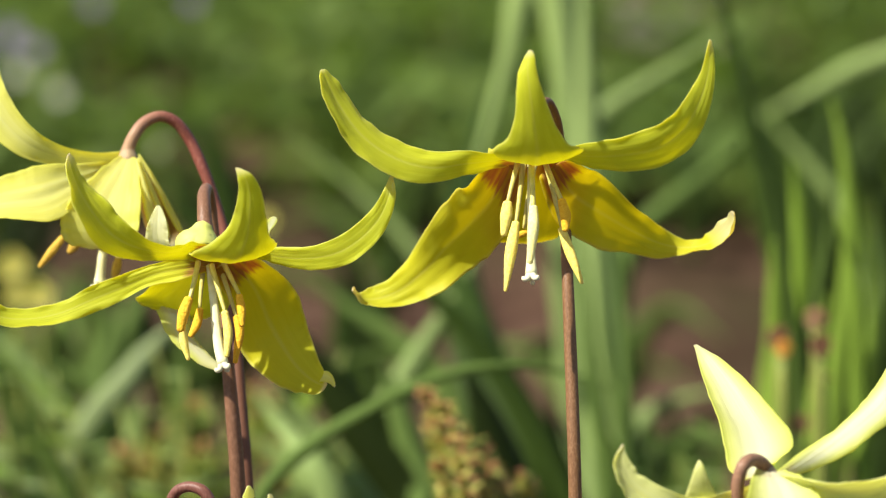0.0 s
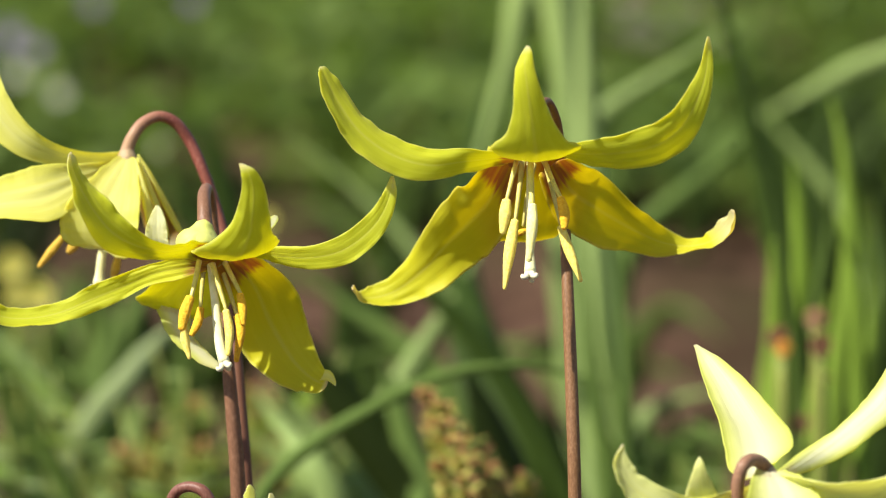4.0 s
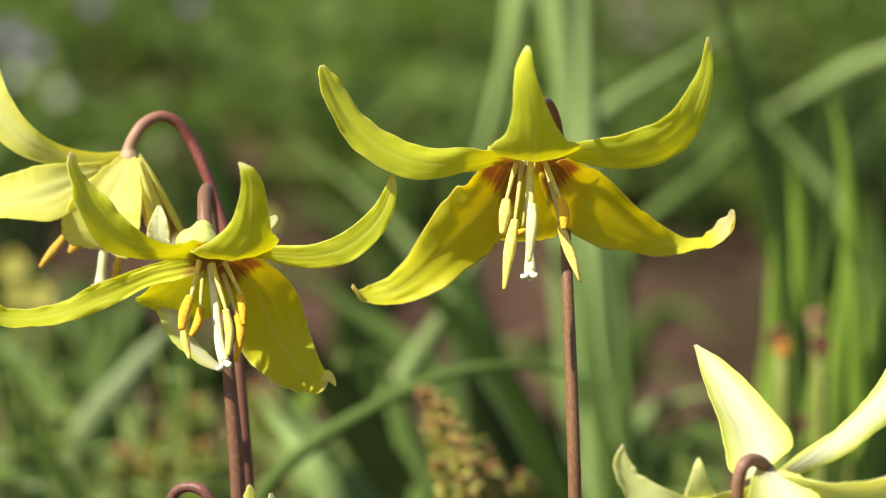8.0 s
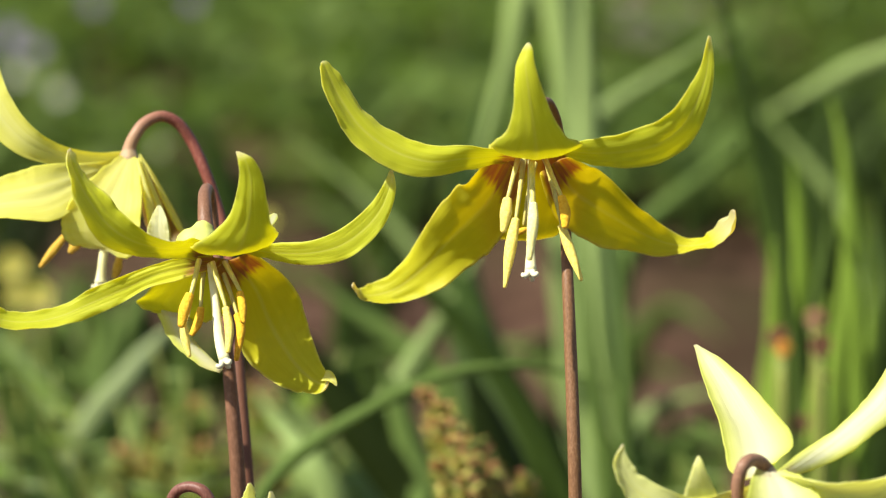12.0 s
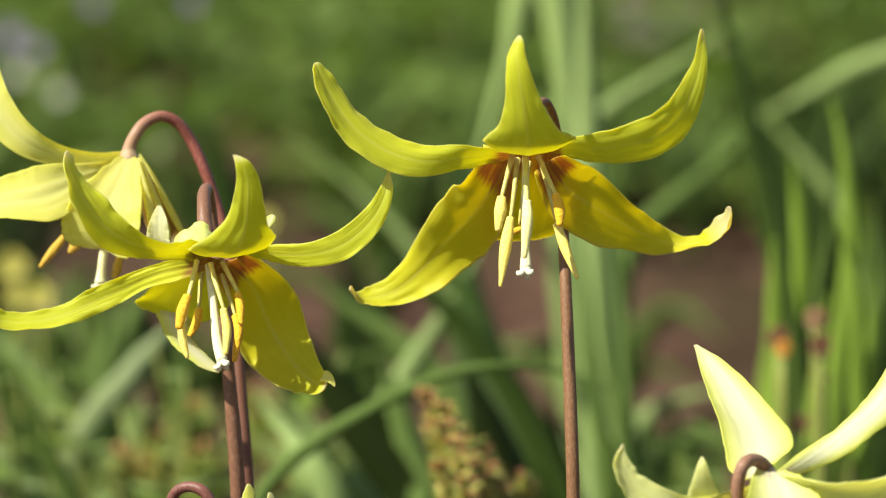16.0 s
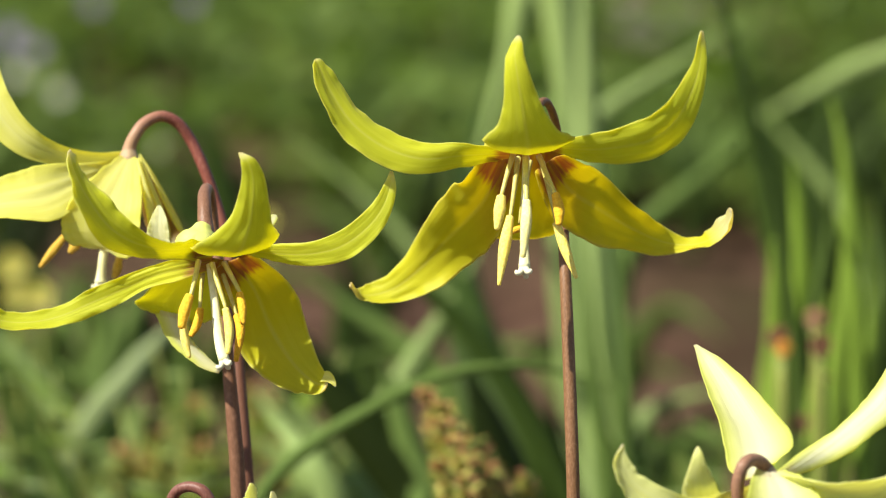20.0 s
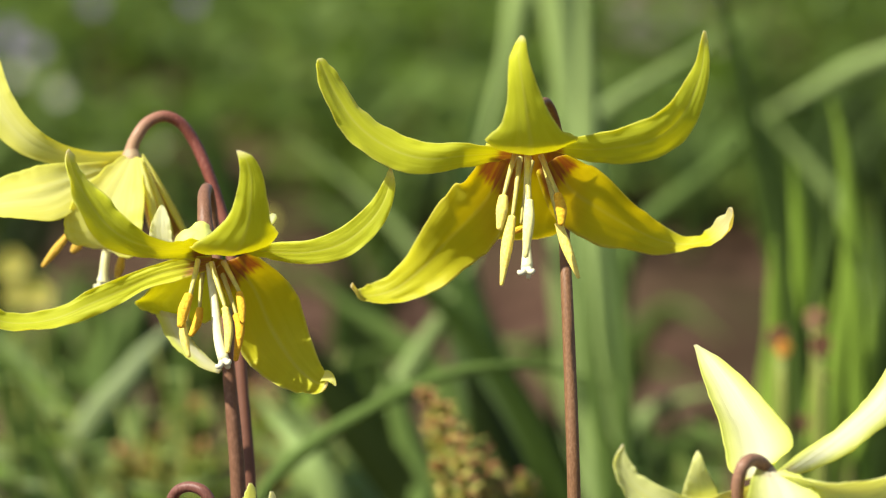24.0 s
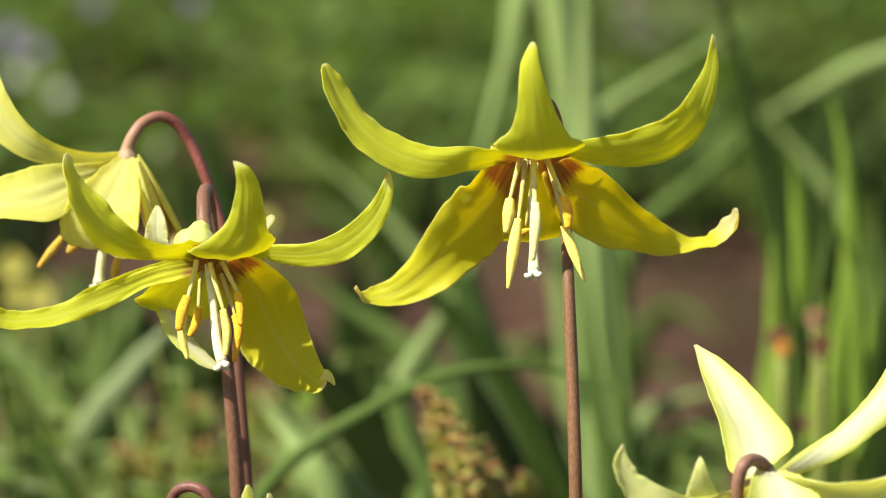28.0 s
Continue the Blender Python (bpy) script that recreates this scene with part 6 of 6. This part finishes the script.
    sway(back_lily, [
        (0, -0.038), (0.5, -0.108), (1, -0.108), (1.5, -0.038), (2, -0.073), (2.5, -0.073), (3, -0.073), (3.5, -0.073),
        (5.5, 0.000), (6, 0.035), (6.5, 0.035), (7, 0.035), (7.5, 0.000), (8, 0.000), (8.5, 0.000), (9, 0.000),
        (9.5, 0.000), (10, 0.035), (10.5, 0.000), (11, 0.000), (11.5, -0.038), (12, 0.000), (12.5, 0.071), (14.5, -0.038),
        (15, -0.073), (15.5, -0.038), (16, 0.000), (16.5, -0.073), (17, 0.035), (17.5, 0.000), (18, 0.000), (18.5, -0.038),
        (19, -0.038), (19.5, 0.035), (20, 0.000), (20.5, 0.000), (21, 0.071), (21.5, 0.000), (23.5, 0.035), (24, 0.108),
        (24.5, 0.108), (25, 0.035), (25.5, 0.071), (26, 0.035), (26.5, 0.000), (27, 0.000), (27.5, 0.000), (28, -0.073)])
    nod(low_lily, [
        (0, 0.16, 0, -0.48, 0, 0, 0), (0.5, 0.31, 0, -0.16, 0, 0, 0), (1, 0.16, 0, -0.16, 0, 0, 0), (1.5, 0.16, 0, -0.16, 0, 0, 0),
        (2, 0.16, 0, -0.00, 0, 0, 0), (2.5, -0.16, 0, -0.16, 0, 0, 0), (3, -0.16, 0, -0.00, 0, 0, 0), (3.5, 0.16, 0, 0.16, 0, 0, 0),
        (5.5, 0.16, 0, -0.00, 0, 0, 0), (6, 0.16, 0, -0.00, 0, 0, 0), (6.5, 0.16, 0, -0.00, 0, 0, 0), (7, 0.00, 0, -0.00, 0, 0, 0),
        (7.5, 0.00, 0, 0.16, 0, 0, 0), (8, 0.00, 0, -0.00, 0, 0, 0), (8.5, 0.16, 0, 0.16, 0, 0, 0), (9, 0.16, 0, -0.00, 0, 0, 0),
        (9.5, 0.00, 0, 0.33, 0, 0, 0), (10, -0.16, 0, 0.33, 0, 0, 0), (10.5, -0.16, 0, -0.33, 0, 0, 0), (11, 0.31, 0, -0.00, 0, 0, 0),
        (11.5, 0.16, 0, 0.16, 0, 0, 0), (12, 0.00, 0, 0.33, 0, 0, 0), (12.5, 0.31, 0, 0.16, 0, 0, 0), (14.5, 0.48, 0, 1.29, 0, 0, 0),
        (15, 0.00, 0, 0.96, 0, 0, 0), (15.5, 0.31, 0, 1.29, 0, 0, 0), (16, 0.64, 0, 0.16, 0, 0, 0), (16.5, 0.31, 0, 0.33, 0, 0, 0),
        (17, -0.16, 0, 1.60, 0, 0, 0), (17.5, -0.33, 0, 0.48, 0, 0, 0), (18, -0.33, 0, 0.48, 0, 0, 0), (18.5, 0.31, 0, 0.96, 0, 0, 0),
        (19, 0.00, 0, 1.12, 0, 0, 0), (19.5, 0.16, 0, 1.29, 0, 0, 0), (20, -0.16, 0, 2.09, 0, 0, 0), (20.5, 0.16, 0, 1.93, 0, 0, 0),
        (21, 0.31, 0, 1.76, 0, 0, 0), (21.5, 0.16, 0, 1.60, 0, 0, 0), (23.5, -0.16, 0, 1.45, 0, 0, 0), (24, -0.16, 0, 1.29, 0, 0, 0),
        (24.5, -0.48, 0, 1.77, 0, 0, 0), (25, 0.33, 0, 0.17, 0, 0, 0), (25.5, -0.00, 0, 0.33, 0, 0, 0), (26, -0.33, 0, 1.13, 0, 0, 0),
        (26.5, -0.16, 0, 0.65, 0, 0, 0), (27, -0.00, 0, 0.01, 0, 0, 0), (27.5, -0.16, 0, 0.81, 0, 0, 0), (28, 0.33, 0, 0.17, 0, 0, 0)])
    nod(small_lily, [
        (0, -0.17, 0, -0.16, 0, 0, 0), (0.5, -0.17, 0, -0.16, 0, 0, 0), (1, -0.17, 0, -0.16, 0, 0, 0), (1.5, -0.17, 0, -0.00, 0, 0, 0), (2, -0.17, 0, -0.00, 0, 0, 0),
        (2.5, -0.17, 0, -0.00, 0, 0, 0), (3, -0.17, 0, -0.16, 0, 0, 0), (3.5, 0.00, 0, -0.00, 0, 0, 0), (5.5, 0.00, 0, -0.00, 0, 0, 0), (6, 0.00, 0, -0.00, 0, 0, 0),
        (6.5, 0.00, 0, -0.16, 0, 0, 0), (7, 0.00, 0, -0.00, 0, 0, 0), (7.5, 0.00, 0, -0.00, 0, 0, 0), (8, 0.00, 0, -0.00, 0, 0, 0), (8.5, 0.00, 0, -0.00, 0, 0, 0),
        (9, 0.00, 0, -0.00, 0, 0, 0), (9.5, 0.00, 0, 0.16, 0, 0, 0), (10, 0.00, 0, -0.00, 0, 0, 0), (10.5, 0.00, 0, -0.00, 0, 0, 0), (11, 0.00, 0, -0.00, 0, 0, 0),
        (11.5, 0.00, 0, -0.00, 0, 0, 0), (12, 0.00, 0, 0.33, 0, 0, 0), (12.5, 0.00, 0, 0.33, 0, 0, 0), (14.5, 0.00, 0, 0.16, 0, 0, 0), (15, 0.16, 0, 0.16, 0, 0, 0),
        (15.5, 0.00, 0, 0.16, 0, 0, 0), (16, -0.17, 0, 0.16, 0, 0, 0), (16.5, 0.00, 0, -0.00, 0, 0, 0), (17, 0.00, 0, 0.16, 0, 0, 0), (17.5, 0.00, 0, -0.00, 0, 0, 0),
        (18, 0.00, 0, -0.00, 0, 0, 0), (18.5, 0.00, 0, -0.00, 0, 0, 0), (19, 0.16, 0, -0.00, 0, 0, 0), (19.5, 0.16, 0, -0.00, 0, 0, 0), (20, 0.32, 0, 0.33, 0, 0, 0),
        (20.5, 0.32, 0, 0.33, 0, 0, 0), (21, 0.49, 0, 0.33, 0, 0, 0), (21.5, 0.16, 0, 0.16, 0, 0, 0), (23.5, 0.16, 0, -0.00, 0, 0, 0), (24, 0.16, 0, 0.33, 0, 0, 0),
        (24.5, 0.16, 0, 0.33, 0, 0, 0), (25, 0.16, 0, -0.00, 0, 0, 0), (25.5, 0.00, 0, -0.00, 0, 0, 0), (26, 0.00, 0, -0.00, 0, 0, 0), (26.5, 0.00, 0, -0.16, 0, 0, 0),
        (27, 0.00, 0, 0.16, 0, 0, 0), (27.5, 0.00, 0, -0.00, 0, 0, 0), (28, -0.33, 0, -0.00, 0, 0, 0)])
    flex(right_lily, 0, [
        (0, 0.29, -0.31, 0.74), (0.5, 0.08, -0.26, 0.16), (1, -0.08, -0.18, -0.29), (1.5, 0.04, -0.21, 0.05), (2, 0.16, -0.28, 0.37),
        (2.5, -0.11, -0.25, -0.39), (3, -0.04, -0.29, -0.20), (3.5, 0.25, -0.12, 0.67), (5.5, 0.01, -0.09, 0.02), (6, 0.08, -0.05, 0.22),
        (6.5, 0.14, 0.13, 0.43), (7, -0.10, -0.06, -0.30), (7.5, 0.01, -0.09, 0.02), (8, 0.00, -0.00, 0.00), (8.5, 0.21, 0.02, 0.61),
        (9, 0.18, 0.05, 0.51), (9.5, 0.10, 0.42, 0.39), (10, 0.04, 0.00, 0.11), (10.5, -0.11, 0.12, -0.28), (11, 0.21, 0.02, 0.61),
        (11.5, 0.16, 0.14, 0.49), (12, -0.25, 0.39, -0.58), (12.5, -0.36, 0.38, -0.92), (14.5, -0.23, 0.53, -0.51), (15, -0.56, 0.65, -1.40),
        (15.5, -0.38, 0.49, -0.94), (16, -0.10, 0.51, -0.12), (16.5, -0.07, 0.59, -0.04), (17, -0.22, 0.70, -0.43), (17.5, -0.12, 0.84, -0.11),
        (18, 0.10, 0.72, 0.50), (18.5, 0.07, 0.80, 0.43), (19, -0.29, 0.31, -0.73), (19.5, -0.35, 0.37, -0.88), (20, -0.66, 0.38, -1.76),
        (20.5, -0.17, 0.78, -0.25), (21, -0.23, 0.95, -0.37), (21.5, 0.09, 0.79, 0.47), (23.5, -0.14, 0.83, -0.17), (24, -0.20, 0.84, -0.33),
        (24.5, -0.25, 0.96, -0.44), (25, 0.14, 0.47, 0.54), (25.5, 0.22, 0.63, 0.81), (26, -0.20, 0.58, -0.40), (26.5, -0.24, 0.30, -0.58),
        (27, -0.26, 0.29, -0.64), (27.5, 0.40, 0.59, 1.30), (28, -0.30, 0.30, -0.75)])
    flex(right_lily, 1, [
        (0, 1.24, 0.42, 0.44), (0.5, 1.36, 0.30, 0.36), (1, 0.37, 0.14, 0.15), (1.5, 0.80, 0.14, 0.18), (2, 0.81, 0.17, 0.21),
        (2.5, 0.80, -0.21, -0.08), (3, 1.18, 0.08, 0.18), (3.5, 0.45, 0.10, 0.12), (5.5, 0.08, 0.15, 0.12), (6, 0.49, 0.29, 0.27),
        (6.5, 0.50, 0.28, 0.27), (7, 0.04, 0.21, 0.16), (7.5, 0.08, 0.15, 0.12), (8, 0.00, -0.00, 0.00), (8.5, 0.10, 0.31, 0.25),
        (9, 0.03, 0.11, 0.09), (9.5, -0.66, -0.02, -0.08), (10, -0.27, 0.06, 0.02), (10.5, -1.19, -0.13, -0.21), (11, 0.10, 0.31, 0.25),
        (11.5, 0.06, 0.32, 0.26), (12, -0.61, -0.29, -0.28), (12.5, -1.11, -0.67, -0.63), (14.5, -1.87, -0.16, -0.30), (15, -3.68, -0.63, -0.84),
        (15.5, -3.56, -0.20, -0.49), (16, -3.04, -0.11, -0.38), (16.5, -2.35, 0.11, -0.14), (17, -2.86, -0.09, -0.34), (17.5, -2.80, -0.21, -0.43),
        (18, -2.25, 0.89, 0.47), (18.5, -1.67, 0.73, 0.41), (19, -1.76, -0.05, -0.20), (19.5, -1.53, -0.14, -0.26), (20, -2.66, -0.66, -0.76),
        (20.5, -3.10, -0.31, -0.54), (21, -3.61, 0.20, -0.19), (21.5, -1.37, 0.45, 0.21), (23.5, -3.43, -0.36, -0.61), (24, -2.57, -0.32, -0.50),
        (24.5, -3.43, -0.21, -0.49), (25, -0.86, 0.44, 0.25), (25.5, -0.52, 0.25, 0.14), (26, -1.74, 0.07, -0.11), (26.5, -1.09, -0.27, -0.31),
        (27, -1.43, -0.36, -0.42), (27.5, -0.34, 1.03, 0.76), (28, -1.07, 0.76, 0.48)])
    flex(right_lily, 2, [
        (0, -0.07, 0.35, 0.27), (0.5, 0.08, 0.29, 0.00), (1, -0.26, 0.04, 0.42), (1.5, 0.08, -0.01, -0.13), (2, 0.03, -0.04, -0.06),
        (2.5, -0.08, 0.08, 0.15), (3, 0.07, 0.24, -0.00), (3.5, -0.08, 0.12, 0.17), (5.5, 0.12, 0.02, -0.18), (6, -0.28, 0.24, 0.54),
        (6.5, -0.03, 0.14, 0.11), (7, 0.11, -0.04, -0.19), (7.5, 0.12, 0.02, -0.18), (8, 0.00, 0.00, -0.00), (8.5, -0.08, 0.13, 0.18),
        (9, -0.07, 0.14, 0.17), (9.5, -0.12, -0.11, 0.14), (10, -0.04, -0.01, 0.06), (10.5, 0.10, -0.25, -0.26), (11, -0.08, 0.13, 0.18),
        (11.5, -0.23, 0.01, 0.35), (12, 0.18, -0.27, -0.40), (12.5, 0.21, -0.22, -0.43), (14.5, -0.33, -0.04, 0.49), (15, -0.39, -0.89, 0.19),
        (15.5, -0.26, -0.54, 0.15), (16, -0.82, -0.30, 1.13), (16.5, -0.35, -0.02, 0.53), (17, -0.31, -0.39, 0.31), (17.5, -0.53, -0.35, 0.66),
        (18, -0.76, -0.18, 1.10), (18.5, -0.35, 0.41, 0.73), (19, -0.58, -0.08, 0.86), (19.5, -0.29, 0.06, 0.48), (20, -0.27, -0.50, 0.19),
        (20.5, -0.51, -0.10, 0.74), (21, -0.62, -0.17, 0.89), (21.5, -0.44, 0.11, 0.73), (23.5, -0.15, -0.39, 0.05), (24, -0.35, -0.31, 0.40),
        (24.5, -0.22, -0.51, 0.11), (25, -0.70, 0.42, 1.28), (25.5, -0.79, 0.16, 1.30), (26, -0.43, 0.21, 0.77), (26.5, -0.04, -0.06, 0.03),
        (27, -0.49, -0.05, 0.74), (27.5, -0.96, 0.46, 1.70), (28, -0.90, 0.45, 1.60)])
    flex(right_lily, 3, [
        (0, 0.12, 0.09, 0.34), (0.5, -0.02, -0.01, -0.07), (1, -0.04, -0.04, -0.11), (1.5, 0.09, 0.09, 0.26), (2, -0.03, 0.02, -0.08),
        (2.5, -0.04, 0.03, -0.10), (3, -0.01, -0.04, -0.05), (3.5, -0.00, -0.02, -0.02), (5.5, -0.02, -0.01, -0.04), (6, 0.03, -0.04, 0.05),
        (6.5, 0.01, -0.04, 0.01), (7, 0.09, 0.12, 0.29), (7.5, -0.02, -0.01, -0.04), (8, -0.00, 0.00, -0.00), (8.5, 0.02, -0.02, 0.05),
        (9, 0.13, 0.09, 0.36), (9.5, -0.09, -0.10, -0.26), (10, -0.07, -0.11, -0.22), (10.5, -0.13, -0.11, -0.38), (11, 0.02, -0.02, 0.05),
        (11.5, 0.01, -0.04, 0.02), (12, -0.05, -0.05, -0.16), (12.5, 0.03, 0.06, 0.09), (14.5, 0.04, -0.07, 0.08), (15, 0.10, 0.22, 0.33),
        (15.5, 0.09, 0.09, 0.26), (16, 0.06, 0.00, 0.15), (16.5, 0.14, -0.02, 0.34), (17, 0.16, 0.13, 0.46), (17.5, 0.14, 0.11, 0.41),
        (18, 0.16, 0.00, 0.42), (18.5, 0.23, -0.01, 0.58), (19, 0.19, 0.14, 0.55), (19.5, 0.11, 0.02, 0.30), (20, -0.07, 0.06, -0.17),
        (20.5, 0.09, 0.01, 0.24), (21, 0.08, -0.07, 0.18), (21.5, 0.20, 0.01, 0.52), (23.5, -0.09, -0.02, -0.24), (24, 0.17, 0.09, 0.48),
        (24.5, 0.15, 0.14, 0.45), (25, 0.18, 0.00, 0.46), (25.5, 0.28, 0.15, 0.78), (26, 0.16, -0.00, 0.40), (26.5, 0.16, 0.15, 0.48),
        (27, 0.08, 0.07, 0.24), (27.5, 0.20, -0.05, 0.50), (28, -0.05, -0.26, -0.24)])
    flex(left_lily, 1, [
        (0, 0.83, 0.14, -0.28), (0.5, 0.56, 0.13, -0.16), (1, 0.35, 0.01, -0.16), (1.5, 0.64, 0.05, -0.27), (2, 0.27, 0.06, -0.08),
        (2.5, 0.20, 0.01, -0.09), (3, -0.07, -0.04, 0.00), (3.5, -0.16, 0.11, 0.19), (5.5, -0.22, -0.01, 0.10), (6, 0.01, -0.01, -0.02),
        (6.5, -0.09, 0.06, 0.11), (7, -0.01, -0.10, -0.09), (7.5, -0.30, -0.06, 0.09), (8, 0.00, 0.00, -0.00), (8.5, 0.00, 0.00, -0.00),
        (9, -0.13, 0.12, 0.17), (9.5, -0.55, -0.23, 0.06), (10, -1.45, -0.30, 0.44), (10.5, -0.87, -0.18, 0.26), (11, -0.53, -0.10, 0.17),
        (11.5, -0.58, -0.23, 0.08), (12, -1.24, -0.47, 0.18), (12.5, -0.80, -0.36, 0.06), (14.5, -1.88, -0.26, 0.70), (15, -1.95, -0.34, 0.66),
        (15.5, -1.10, -0.29, 0.28), (16, -1.04, -0.31, 0.24), (16.5, -0.94, -0.03, 0.45), (17, -2.34, -0.30, 0.89), (17.5, -2.08, -0.24, 0.82),
        (18, -0.58, 0.17, 0.45), (18.5, -0.68, 0.23, 0.56), (19, -0.13, 0.32, 0.36), (19.5, 0.14, 0.15, 0.07), (20, -1.59, -0.26, 0.55),
        (20.5, -3.94, -0.16, 1.83), (21, -2.43, -0.32, 0.92), (21.5, -1.24, 0.16, 0.78), (23.5, -1.39, -0.09, 0.61), (24, -1.77, -0.31, 0.59),
        (24.5, -1.93, -0.04, 0.93), (25, -0.17, 0.31, 0.38), (25.5, -0.03, 0.17, 0.18), (26, -0.11, 0.19, 0.24), (26.5, -0.40, 0.04, 0.23),
        (27, 0.23, 0.30, 0.17), (27.5, 0.02, 0.23, 0.21), (28, -0.34, 0.08, 0.25)])
    flex(left_lily, 2, [
        (0, -0.08, -0.10, 0.17), (0.5, 0.13, 0.08, -0.33), (1, 0.01, 0.07, -0.00), (1.5, 0.03, -0.01, -0.08), (2, 0.07, 0.04, -0.18),
        (2.5, 0.13, 0.09, -0.32), (3, 0.12, 0.15, -0.26), (3.5, 0.22, 0.13, -0.54), (5.5, -0.06, -0.00, 0.15), (6, 0.00, 0.00, -0.01),
        (6.5, -0.13, 0.01, 0.37), (7, -0.06, 0.01, 0.16), (7.5, -0.00, 0.05, 0.03), (8, 0.00, 0.00, 0.00), (8.5, 0.00, 0.00, 0.00),
        (9, 0.15, 0.05, -0.39), (9.5, -0.02, -0.11, -0.02), (10, 0.29, 0.23, -0.68), (10.5, -0.01, 0.13, 0.10), (11, -0.12, -0.06, 0.29),
        (11.5, -0.04, -0.01, 0.11), (12, 0.05, 0.03, -0.11), (12.5, 0.20, 0.18, -0.47), (14.5, 0.81, 0.39, -2.06), (15, -0.08, 0.31, 0.42),
        (15.5, 0.13, -0.04, -0.38), (16, 0.13, 0.09, -0.31), (16.5, -0.28, 0.05, 0.82), (17, 0.16, 0.02, -0.44), (17.5, -0.22, -0.10, 0.56),
        (18, -0.63, -0.25, 1.64), (18.5, -0.36, -0.20, 0.91), (19, -0.10, 0.01, 0.30), (19.5, -0.10, -0.20, 0.17), (20, -0.01, -0.08, -0.03),
        (20.5, -0.43, 0.08, 1.26), (21, -0.06, -0.24, 0.03), (21.5, -0.20, -0.20, 0.46), (23.5, -0.63, -0.24, 1.63), (24, -0.24, -0.20, 0.57),
        (24.5, -0.04, -0.25, -0.04), (25, -0.02, -0.10, 0.01), (25.5, -0.18, -0.18, 0.40), (26, -0.27, -0.21, 0.63), (26.5, 0.32, 0.20, -0.79),
        (27, -0.32, -0.04, 0.87), (27.5, -0.24, -0.20, 0.56), (28, -0.24, -0.15, 0.58)])


motions()
